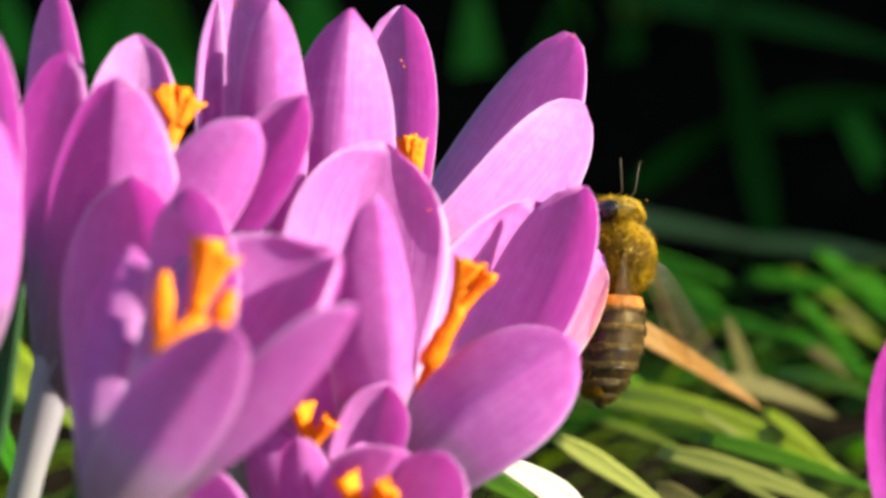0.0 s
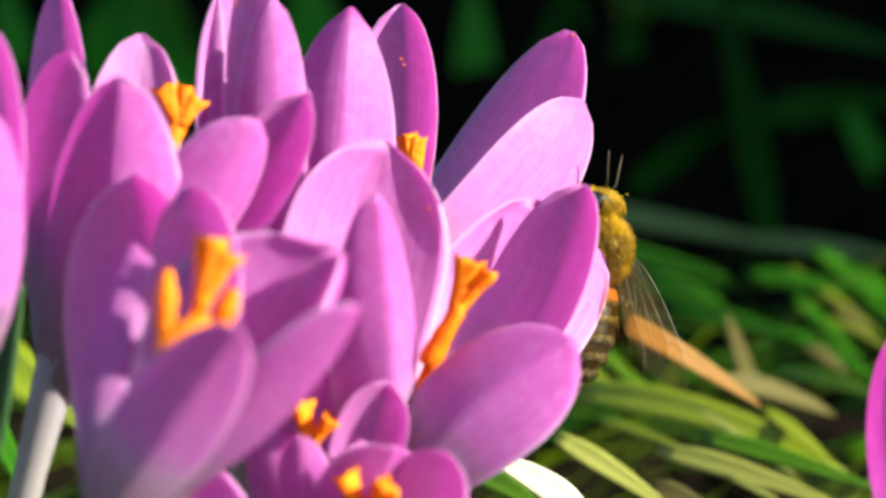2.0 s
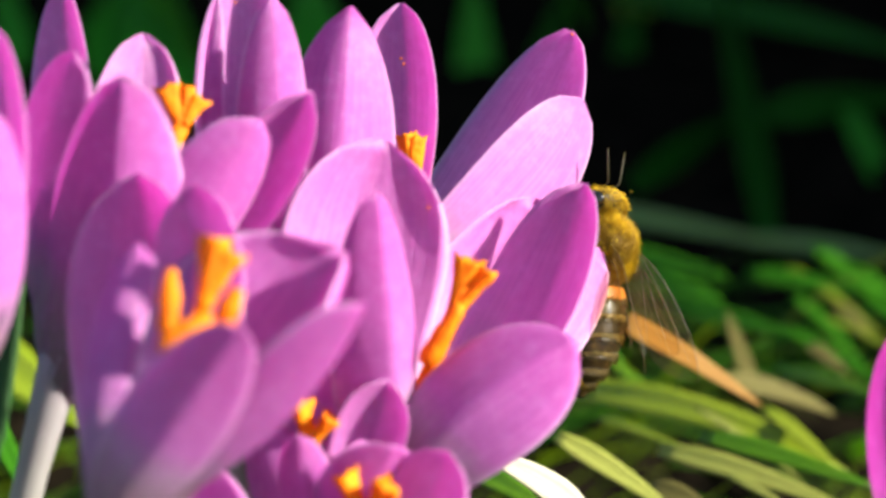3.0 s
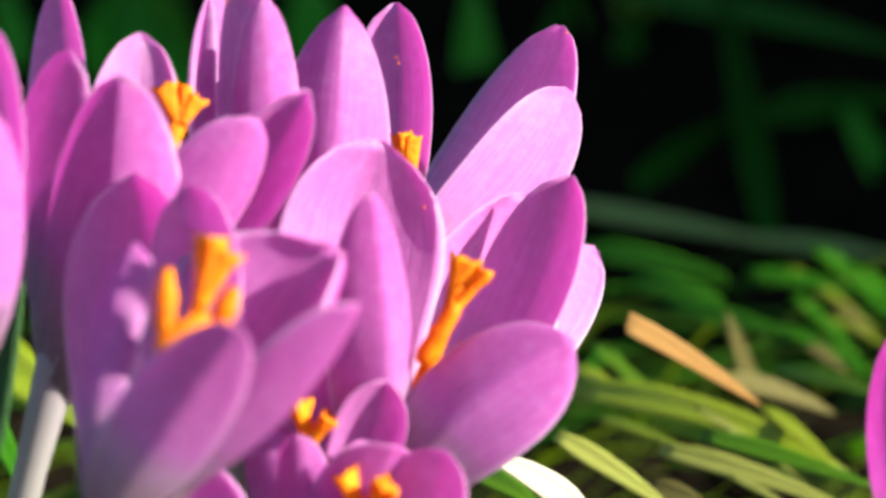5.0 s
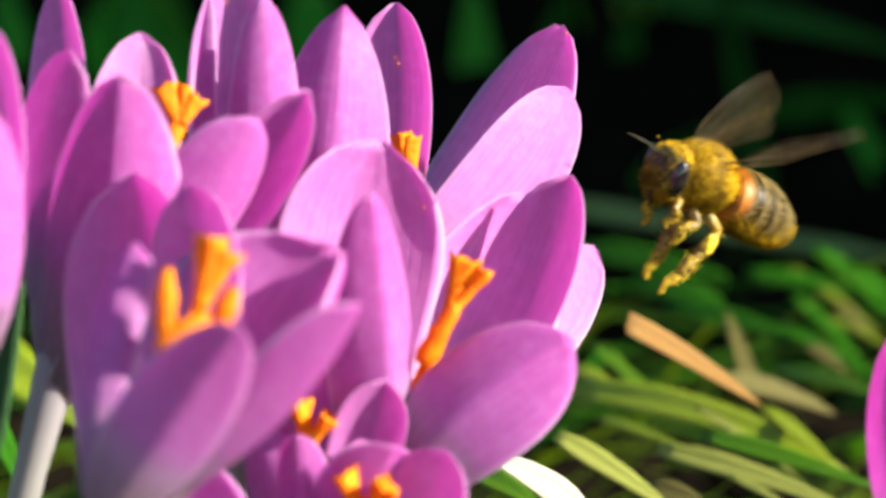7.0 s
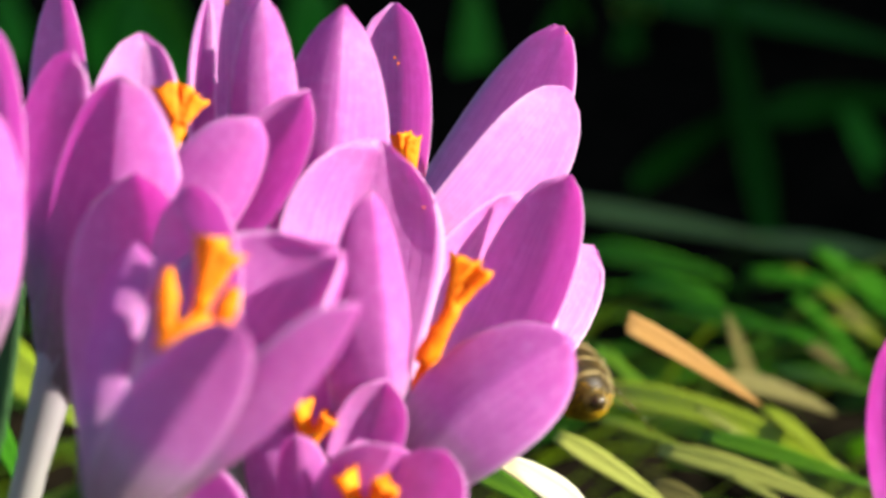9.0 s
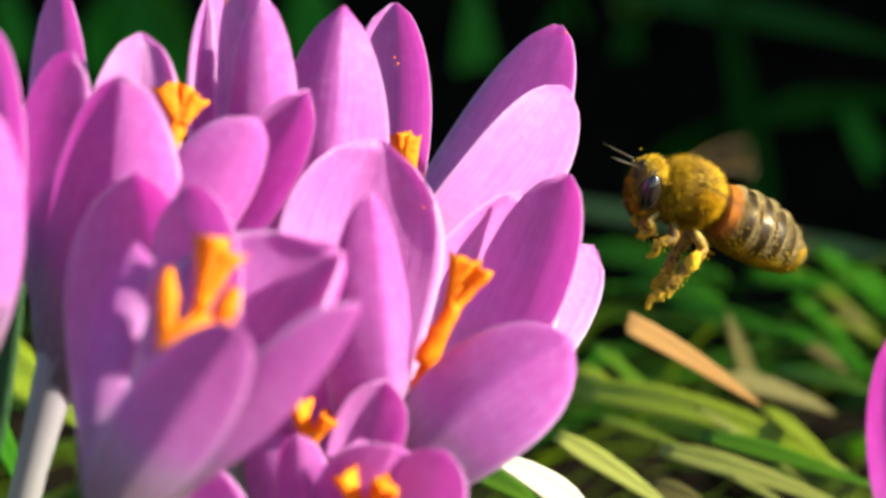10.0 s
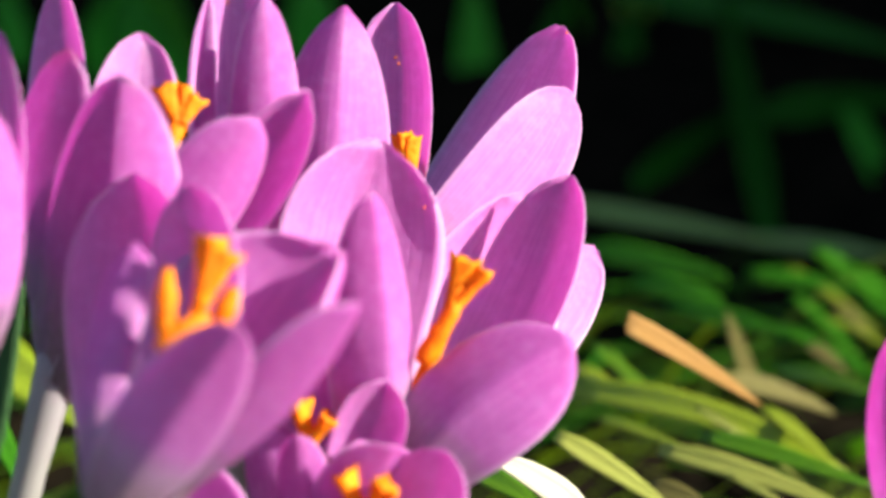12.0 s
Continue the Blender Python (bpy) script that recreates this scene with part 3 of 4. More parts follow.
single_blade("grass_blade", "bright green blade leaning across the grass", (25.8, 84.0, 18.2), (33.8, 74.0, 16.8), (0, 0, 0.6), 1.1, GRASS, 15, FACING)
single_blade("grass_blade", "green blade pointing down to the soil", (25.1, 76.0, 17.6), (34.3, 68.0, 18.1), (0, 0, 0.6), 1.4, FRESH, 16, FACING)
single_blade("grass_blade", "green blade lying across the grass", (28.1, 98.0, 15.5), (33.1, 88.0, 13.1), (0, 0, 0.5), 1.2, GRASS, 17, FACING)
single_blade("grass_blade", "bright green blade arching low", (11.1, 66.0, 23.5), (16.6, 58.0, 20.7), (0, 0, 0.6), 1.1, FRESH, 18, FACING)
single_blade("grass_blade", "bright green blade beside the flowers", (1.7, 26.0, 30.2), (6.5, 22.0, 29.0), (0, 0, 0.5), 1.8, FRESH, 19, FACING)
single_blade("grass_blade", "thin yellow-green blade leaning across the grass", (23.0, 56.0, 22.6), (27.7, 48.0, 21.1), (0, 0, 0.4), 1.2, PALEGREEN, 20, FACING)
single_blade("grass_blade", "thin yellow-green blade leaning across the grass", (9.8, 66.0, 21.7), (13.8, 60.0, 21.0), (0, 0, 0.4), 1.4, PALEGREEN, 21, FACING)
single_blade("grass_blade", "dark green blade crossing the shade", (17.6, 90.0, 17.6), (27.5, 80.0, 18.6), (0, 0, 0.4), 1.6, GRASS, 22, FACING)
single_blade("grass_blade", "green blade in half shade", (24.6, 104.0, 15.2), (33.5, 100.0, 14.8), (0, 0, 0.4), 1.5, GRASS, 23, FACING)
single_blade("dead_grass_blade", "short tan scrap of dead grass", (14.0, 34.0, 25.5), (17.7, 32.0, 25.0), (0, 0, 0.3), 1.7, WITHERED, 24, FACING)
single_blade("grass_blade", "yellow-green blade in the sun behind the stem", (-35.1, 66.0, 23.9), (-25.9, 58.0, 20.2), (0, 0, 0.5), 4.3, PALEGREEN, 25, FACING)
single_blade("grass_blade", "dark green blade beside the flower tube", (-31.8, 40.0, 29.8), (-27.3, 30.0, 25.6), (0, 0, 0.4), 1.7, GRASS, 26, FACING)
single_blade("grass_blade", "bright green blade tip beside the flower tube", (-22.6, -24.0, 47.1), (-17.6, -30.0, 53.2), (0, 0, 0.4), 0.9, FRESH, 27, UPRIGHT)
single_blade("grass_blade", "thin bright blade catching the sun", (28.2, 106.0, 15.0), (35.0, 92.0, 14.0), (0, 0, 0.5), 0.8, PALEGREEN, 28, FACING)
single_blade("grass_blade", "thin bright blade catching the sun", (29.8, 88.0, 17.4), (34.5, 80.0, 17.6), (0, 0, 0.4), 0.7, PALEGREEN, 29, FACING)
single_blade("grass_blade", "thin bright blade catching the sun", (18.1, 56.0, 22.6), (25.2, 46.0, 21.0), (0, 0, 0.4), 0.6, STRAWGREEN, 30, FACING)
single_blade("grass_blade", "thin bright blade catching the sun", (11.1, 54.0, 22.5), (17.7, 48.0, 22.3), (0, 0, 0.4), 0.7, PALEGREEN, 31, FACING)
single_blade("grass_blade", "short tan blade of dead grass", (28.0, 80.0, 18.1), (30.7, 76.0, 17.3), (0, 0, 0.2), 1.3, WITHERED, 32, FACING)
single_blade("grass_blade", "short olive blade crossing the others", (31.2, 94.0, 16.1), (33.4, 88.0, 16.0), (0, 0, 0.2), 1.3, WITHERED, 33, FACING)
single_blade("grass_blade", "thin bright blade catching the sun", (19.7, 40.0, 23.9), (23.7, 36.0, 23.1), (0, 0, 0.3), 0.6, STRAWGREEN, 34, FACING)
# Blades behind the flowers; the darker ones have shade put into their colour.
single_blade("grass_blade", "tall green blade standing in the shade", (3.4, 188.0, -7.5), (3.1, 214.0, 6.7), (0, 0, 0.6), 5.4, YOUNG, 35, UPRIGHT)
single_blade("grass_blade", "green blade pointing down in the shade", (5.9, 190.0, -7.6), (13.1, 216.0, 6.1), (0, 0, 0.6), 3.8, SHADE_TINTED, 36, UPRIGHT)
single_blade("grass_blade", "tall green blade standing in the shade", (-12.6, 196.0, 1.6), (-13.6, 212.0, 7.9), (0, 0, 0.6), 6.0, YOUNG, 37, UPRIGHT)
single_blade("grass_blade", "broad green blade behind the flowers", (-26.9, 190.0, 0.1), (-30.0, 214.0, 7.9), (0, 0, 0.6), 7.5, YOUNG, 38, UPRIGHT)
single_blade("grass_blade", "broad green blade behind the flowers", (-34.4, 196.0, 1.6), (-31.7, 214.0, 7.3), (0, 0, 0.6), 5.7, YOUNG, 39, UPRIGHT)
single_blade("grass_blade", "green blade behind the flowers", (-42.0, 200.0, 1.5), (-46.0, 216.0, 6.7), (0, 0, 0.6), 3.2, YOUNG, 40, UPRIGHT)
single_blade("grass_blade", "dark green blade standing in the shade", (29.5, 150.0, 1.0), (27.9, 206.0, 9.1), (0, 0, 0.6), 3.9, SHADE_TINTED, 41, UPRIGHT)
single_blade("grass_blade", "green blade bending over in the shade", (17.1, 214.0, 5.5), (47.3, 190.0, 5.9), (0, 0, 1.0), 3.7, SHADE_TINTED, 42, FACING)
single_blade("grass_blade", "green blade bending over in the shade", (30.6, 178.0, 3.8), (46.9, 184.0, 3.5), (0, 0, 1.0), 3.6, SHADE_TINTED, 43, FACING)
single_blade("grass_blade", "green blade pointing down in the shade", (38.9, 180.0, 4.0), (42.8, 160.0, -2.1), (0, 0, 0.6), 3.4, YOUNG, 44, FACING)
single_blade("grass_blade", "dark green blade lying in the shade", (17.6, 160.0, 2.9), (30.0, 186.0, 2.0), (0, 0, 0.6), 3.0, SHADE_TINTED, 45, FACING)
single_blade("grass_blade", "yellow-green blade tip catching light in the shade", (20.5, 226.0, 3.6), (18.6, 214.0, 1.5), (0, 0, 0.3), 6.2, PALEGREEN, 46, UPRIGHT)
single_blade("grass_blade", "green blade under a bright tip in the shade", (17.2, 196.0, -5.5), (19.6, 212.0, 5.5), (0, 0, 0.3), 4.4, SHADE_TINTED, 47, UPRIGHT)
single_blade("crocus_leaf", "dark green narrow crocus leaf", (-26.9, -18.2, 46.0), (-23.8, -10.9, 60.0), (0, 0, 0), 3.2, LEAF, 7)


def hedge():
    """An unseen clipped evergreen hedge, added beyond the view to shade the grass behind the flowers."""
    thing = tagged(new("hedge"), "unseen clipped hedge added to shade the grass", "hedge")
    thing.location = (0.085, 0.116, 0)
    bm = bmesh.new()
    bmesh.ops.create_cube(bm, size=1.0)
    for v in bm.verts:
        v.co = Vector((v.co.x * 0.24 + 0.14, v.co.y * 1.3 + 0.68, v.co.z * 0.36 + 0.18))
    # second block, added to shut out sky light from behind
    bmesh.ops.create_cube(bm, size=1.0, matrix=Matrix.Translation((-0.5, 0.75, 0.2)) @ Matrix.Diagonal((1.1, 0.3, 0.4, 1)))
    part("core", bm, SHADE_DARK_SOIL, thing, "plain dark core that blocks the light")
    bm = bmesh.new()
    rng = random.Random(3)
    for k in range(5000):
        p = Vector((rng.uniform(0, 0.28), rng.uniform(0, 1.36), rng.uniform(0, 0.38)))
        face = rng.randrange(4)
        if face == 0:
            p.x = rng.choice((0, 0.28)) + rng.uniform(-0.02, 0.02)
        elif face == 1:
            p.y = rng.choice((0, 1.36)) + rng.uniform(-0.02, 0.02)
        elif face == 2:
            p = Vector((rng.uniform(-1.05, 0), 0.6 + rng.uniform(-0.02, 0.02), p.z)) if rng.random() < 0.6 else Vector((rng.uniform(-1.05, 0), rng.uniform(0.6, 0.9), 0.4 + rng.uniform(-0.02, 0.02)))
        else:
            p.z = 0.38 + rng.uniform(-0.02, 0.02)
        q = Euler((rng.uniform(0, 6), rng.uniform(0, 6), rng.uniform(0, 6))).to_quaternion()
        vs = [bm.verts.new(p + q @ Vector(c)) for c in ((0, -0.022, 0), (0.009, -0.004, 0.003), (0, 0.022, 0), (-0.009, -0.004, 0.003))]
        bm.faces.new(vs)
    tagged(part("leaves", bm, GRASS, thing), "small dark leaves", kind="stuff")


hedge()

# ---- honeybee ----
def honeybee():
    bee = tagged(new("honeybee"), "golden-brown honeybee dusted all over with yellow pollen", "bee")
    mm = lambda *p: Vector(p) * U
    rng = random.Random(5)

    def fur(name, parent, centre, r, count, length, keep, thick=0.022):
        bm = bmesh.new()
        c = mm(*centre)
        while count > 0:
            d = Vector((rng.gauss(0, 1), rng.gauss(0, 1), rng.gauss(0, 1))).normalized()
            if not keep(d):
                continue
            count -= 1
            p = c + Vector((d.x * r[0], d.y * r[1], d.z * r[2])) * U * 0.98
            n = Vector((d.x / r[0], d.y / r[1], d.z / r[2])).normalized()
            tuft = noise.noise_vector(p * 900) * 0.5
            lean = (n + Vector((-0.55, 0, -0.1)) + tuft + Vector((rng.uniform(-1, 1), rng.uniform(-1, 1), rng.uniform(-1, 1))) * 0.35).normalized()
            q = lean.to_track_quat("Z", "Y")
            w = thick * U * rng.uniform(0.7, 1.4)
            ring = [bm.verts.new(p + q @ Vector((math.cos(a) * w, math.sin(a) * w, 0))) for a in (0, 2.1, 4.2)]
            tip = bm.verts.new(p + lean * length * U * rng.uniform(0.5, 1.2))
            for j in range(3):
                bm.faces.new((ring[j], ring[(j + 1) % 3], tip))
        return tagged(part(name, bm, HAIR, parent), "golden hairs", kind="stuff")

    def dust(parent, spots, size):
        bm = bmesh.new()
        for p in spots:
            r = size * U * rng.uniform(0.5, 1.5)
            ball(bm, p, (r, r, r), 1, 0.3)
        return tagged(part("pollen", bm, POLLEN, parent), "yellow pollen grains", kind="stuff")

    # thorax
    bm = bmesh.new()
    ball(bm, mm(2.1, 0, 0.25), (2.15 * U, 2.0 * U, 1.95 * U), 3, 0.06)
    thorax = part("thorax", bm, FUR, bee, "furry golden thorax")
    fur("fur", thorax, (2.1, 0, 0.25), (2.15, 2.0, 1.95), 9500, 0.62, lambda d: True)
    # head
    bm = bmesh.new()
    ball(bm, mm(4.75, 0, -0.35), (0.95 * U, 1.75 * U, 1.75 * U), 3, 0.04, Matrix.Rotation(radians(18), 3, "Y"))
    head = part("head", bm, SKIN, bee, "flattened head, dusted with pollen")
    fur("fur", head, (4.75, 0, -0.25), (0.95, 1.75, 1.8), 3200, 0.4, lambda d: abs(d.y) < 0.78)
    for side in (1, -1):
        bm = bmesh.new()
        ball(bm, mm(4.85, side * 1.38, -0.1), (0.62 * U, 0.5 * U, 1.15 * U), 3, 0.0, Matrix.Rotation(radians(14), 3, "Y"))
        part("compound_eye", bm, BEE_EYE, head, "glossy black compound eye")
        bm = bmesh.new()
        a = mm(5.55, side * 0.35, 0.1)
        b = a + mm(0.55, side * 0.35, 0.75)
        c = b + mm(2.0, side * 0.4, 0.1)
        tube(bm, [a, a + (b - a) * 0.5, b, b + (c - b) * 0.3, b + (c - b) * 0.7, c], [0.07 * U, 0.05 * U, 0.055 * U, 0.055 * U, 0.055 * U, 0.035 * U], 6)
        part("antenna", bm, SKIN, head, "dark jointed antenna")
    bm = bmesh.new()
    tube(bm, [mm(5.1, 0, -1.5), mm(5.0, 0, -1.95), mm(4.7, 0, -2.4)], [0.5 * U, 0.3 * U, 0.1 * U], 8)
    part("mouthparts", bm, SKIN, head, "dark tapering mouthparts")
    # abdomen in overlapping rings
    bm = bmesh.new()
    tube(bm, [mm(0.5, 0, -0.1), mm(-0.2, 0, -0.15), mm(-0.7, 0, -0.2)], [0.7 * U, 0.55 * U, 0.9 * U], 12)
    waist = part("waist", bm, SKIN, bee, "narrow dark waist")
    edges = [-0.3, -1.1, -2.3, -3.5, -4.6, -5.6, -6.4]
    rad = lambda x: 2.15 * max(0.04, 1 - (abs(x + 2.4) / 4.25) ** 2.4) ** 0.62
    droop = lambda x: -0.15 - 0.022 * (x + 0.3) ** 2
    for k in range(6):
        bm = bmesh.new()
        x0, x1 = edges[k], edges[k + 1] - 0.12
        rows = []
        for i in range(8):
            s = i / 7
            x = x0 + (x1 - x0) * s
            r = rad(x) * (0.98 + 0.025 * s)
            if i == 7:
                r *= 0.93
            rows.append([bm.verts.new(mm(x, math.cos(a) * r * 1.02, math.sin(a) * r * 0.92 + droop(x))) for a in [2 * math.pi * j / 28 for j in range(28)]])
        grid_faces(bm, rows[:6], True, 0)
        grid_faces(bm, rows[5:], True, 1)
        bm.faces.new(rows[0][::-1])
        bm.faces.new(rows[-1])
        ring = part("tergite", bm, [AMBER if k == 0 else TERGITE, AMBER if k == 0 else BAND], bee, ("amber" if k == 0 else "glossy dark brown") + " abdomen ring with a pale hair band")
        # short pale hairs lying flat along the rear part of the ring
        bm = bmesh.new()
        for j in range(520):
            a = rng.uniform(-0.5, math.pi + 0.5)
            x = x1 + (x0 - x1) * rng.uniform(0.0, 0.55) ** 1.5
            r = rad(x) * 1.0
            p = mm(x, math.cos(a) * r * 1.02, math.sin(a) * r * 0.92 + droop(x))
            d = Vector((-1, math.cos(a) * 0.3 + rng.uniform(-0.25, 0.25), math.sin(a) * 0.3 + rng.uniform(-0.15, 0.15))).normalized()
            q = d.to_track_quat("Z", "Y")
            tri = [bm.verts.new(p + q @ Vector((math.cos(g) * 0.018 * U, math.sin(g) * 0.018 * U, 0))) for g in (0, 2.1, 4.2)]
            tip = bm.verts.new(p + d * rng.uniform(0.22, 0.42) * U)
            for i in range(3):
                bm.faces.new((tri[i], tri[(i + 1) % 3], tip))
        tagged(part("hair_band", bm, BAND, ring), "pale band of short hairs", kind="stuff")
    bm = bmesh.new()
    ball(bm, mm(-6.35, 0, droop(-6.35)), (0.75 * U, 0.6 * U, 0.55 * U), 2, 0.05)
    part("tail_tip", bm, TERGITE, bee, "dark pointed tip of the abdomen")
    bm = bmesh.new()
    belly = []
    for j in range(4200):
        x = rng.uniform(-6.2, -0.2)
        a = rng.gauss(-math.pi / 2, 0.62)
        r = rad(x) * 1.02
        belly.append(mm(x, math.cos(a) * r, math.sin(a) * r * 0.92 + droop(x)))
    for p in belly:
        d = Vector((-0.8, p.y / (2 * U), -0.6 + rng.uniform(-0.5, 0.5))).normalized()
        q = d.to_track_quat("Z", "Y")
        tri = [bm.verts.new(p + q @ Vector((math.cos(g) * 0.02 * U, math.sin(g) * 0.02 * U, 0))) for g in (0, 2.1, 4.2)]
        tip = bm.verts.new(p + d * rng.uniform(0.25, 0.6) * U)
        for i in range(3):
            bm.faces.new((tri[i], tri[(i + 1) % 3], tip))
    tagged(part("belly_fur", bm, HAIR, bee), "yellow-dusted hairs under the abdomen", kind="stuff")
    dust(bee, [p * 1.02 for p in rng.sample(belly, 900)], 0.036)
    dust(thorax, [mm(2.1, 0, 0.25) + Vector((d.x * 2.3, d.y * 2.15, d.z * 2.1)) * U * rng.uniform(0.98, 1.12) for d in (Vector((rng.gauss(0, 1), rng.gauss(0, 1), rng.gauss(-0.35, 1))).normalized() for _ in range(420))], 0.034)
    dust(head, [mm(4.75 + rng.uniform(-0.3, 0.95), rng.uniform(-1.3, 1.3), rng.uniform(-1.6, 1.5)) for _ in range(260)], 0.04)
    fur("tail_fur", bee, (-5.4, 0, -0.8), (1.1, 1.3, 1.2), 1500, 0.42, lambda d: d.x < 0.5 and d.z < 0.4)
    # legs
    plans = (("front_leg", [(3.6, 0.9, -1.3), (4.1, 1.5, -1.9), (3.5, 1.3, -2.5), (4.0, 1.1, -2.9), (3.7, 1.0, -3.2)], [0.26, 0.30, 0.20, 0.15, 0.07]),
             ("middle_leg", [(2.5, 1.1, -1.5), (2.2, 1.9, -2.3), (3.1, 1.8, -2.9), (2.8, 1.6, -3.6), (3.1, 1.5, -4.0)], [0.28, 0.34, 0.24, 0.16, 0.07]),
             ("hind_leg", [(1.2, 1.1, -1.5), (0.0, 1.6, -2.3), (0.9, 1.8, -4.4), (1.3, 1.7, -5.9), (1.9, 1.6, -6.4), (1.8, 1.6, -7.1)], [0.30, 0.36, 0.44, 0.30, 0.15, 0.08]))
    hind = []
    for name, pts, radii in plans:
        for side in (1, -1):
            bm = bmesh.new()
            hip = mm(pts[0][0], pts[0][1] * side, pts[0][2])
            ps = [mm(x, y * side, z) - hip for x, y, z in pts]
            fine, fr = [], []
            for i in range(len(ps) - 1):
                for s in (0, 0.15, 0.35, 0.6, 0.85):
                    fine.append(ps[i].lerp(ps[i + 1], s))
                    fr.append((radii[i] + (radii[i + 1] - radii[i]) * s) * U * (0.9 + 0.25 * math.sin(math.pi * s)) * (1 - 0.3 * (s == 0) * (i > 0)))
            fine.append(ps[-1])
            fr.append(radii[-1] * U)
            tube(bm, fine, fr, 8)
            leg = part(name, bm, LEG, bee, "jointed leg clotted with yellow pollen", hip)
            if name == "hind_leg":
                hind.append((leg, side))
            spots = []
            for _ in range(900 if name == "hind_leg" else 320):
                i = min(len(fine) - 1, int(len(fine) * (0.3 + 0.7 * rng.random() ** 0.6)))
                g = rng.uniform(0, 6.28)
                clot = 1.0 + 0.9 * max(0.0, noise.noise(fine[i] * 1500 + Vector((g, 0, side))))
                spots.append(fine[i] + Vector((math.cos(g), math.sin(g), rng.uniform(-1, 1))) * fr[i] * rng.uniform(0.7, 1.25) * clot)
            dust(leg, spots, 0.042)
            bm = bmesh.new()
            for _ in range(420 if name == "hind_leg" else 180):
                i = rng.randrange(1, len(fine))
                d = Vector((rng.gauss(0, 1), rng.gauss(0, 1), rng.gauss(-0.4, 1))).normalized()
                q = d.to_track_quat("Z", "Y")
                p = fine[i].lerp(fine[i - 1], rng.random()) + d * fr[i] * 0.8
                tri = [bm.verts.new(p + q @ Vector((math.cos(w) * 0.016 * U, math.sin(w) * 0.016 * U, 0))) for w in (0, 2.1, 4.2)]
                tip = bm.verts.new(p + d * rng.uniform(0.2, 0.5) * U)
                for j in range(3):
                    bm.faces.new((tri[j], tri[(j + 1) % 3], tip))
            tagged(part("leg_hair", bm, HAIR, leg), "golden leg hairs", kind="stuff")
            if name == "hind_leg":
                bm = bmesh.new()
                ball(bm, ps[1].lerp(ps[2], 0.45) + mm(0.15, 0.3 * side, 0), (0.42 * U, 0.36 * U, 0.75 * U), 3, 0.45)
                part("pollen_basket", bm, POLLEN, leg, "packed yellow pollen basket")
    # wings, hinged at the thorax
    wings = []
    for name, length, wide, hinge, sweep in (("forewing", 9.2, 3.1, (2.3, 1.5, 1.55), 0), ("hindwing", 6.4, 2.3, (1.4, 1.5, 1.45), 12)):
        for side in (1, -1):
            bm = bmesh.new()
            rows = []
            for i in range(15):
                s = i / 14
                lead = 0.30 * wide * math.sin(math.pi * min(1, s * 1.0)) ** 0.7
                trail = -wide * 0.72 * math.sin(math.pi * min(1, 0.03 + s * 0.97)) ** 0.62 * (0.35 + 0.65 * s ** 0.8) * 1.25
                rows.append([bm.verts.new(mm(lead + (trail - lead) * u, side * (s * length), 0.12 * math.sin(9 * s + 4 * u))) for u in (0, 0.25, 0.5, 0.75, 1)])
            grid_faces(bm, rows)
            wing = part(name, bm, WING, bee, "clear veined wing", mm(hinge[0], hinge[1] * side, hinge[2]))
            bm = bmesh.new()
            for u0, u1, s1, w in ((0.0, 0.0, 1.0, 0.022), (0.2, 0.25, 0.85, 0.012), (0.3, 0.6, 0.8, 0.010), (0.35, 0.9, 0.62, 0.010)):
                pts = []
                for i in range(9):
                    s = s1 * i / 8
                    lead = 0.30 * wide * math.sin(math.pi * min(1, s)) ** 0.7
                    trail = -wide * 0.72 * math.sin(math.pi * min(1, 0.03 + s * 0.97)) ** 0.62 * (0.35 + 0.65 * s ** 0.8) * 1.25
                    u = u0 + (u1 - u0) * i / 8
                    pts.append(mm(lead + (trail - lead) * u, side * s * length, 0.12 * math.sin(9 * s + 4 * u) + 0.02))
                tube(bm, pts, [w * U] * 9, 5)
            part("vein", bm, WAXY, wing, "brown wing veins")
            wings.append((wing, side, hinge, sweep))
    return bee, wings, hind


bee, bee_wings, bee_hind_legs = honeybee()


bm = bmesh.new()
ball(bm, (0, 0, 0), (0.24 * U, 0.2 * U, 0.22 * U), 2, 0.35)
pollen_grain = tagged(part("pollen_grain", bm, POLLEN), "clump of yellow pollen carried off by the bee", "pollen")


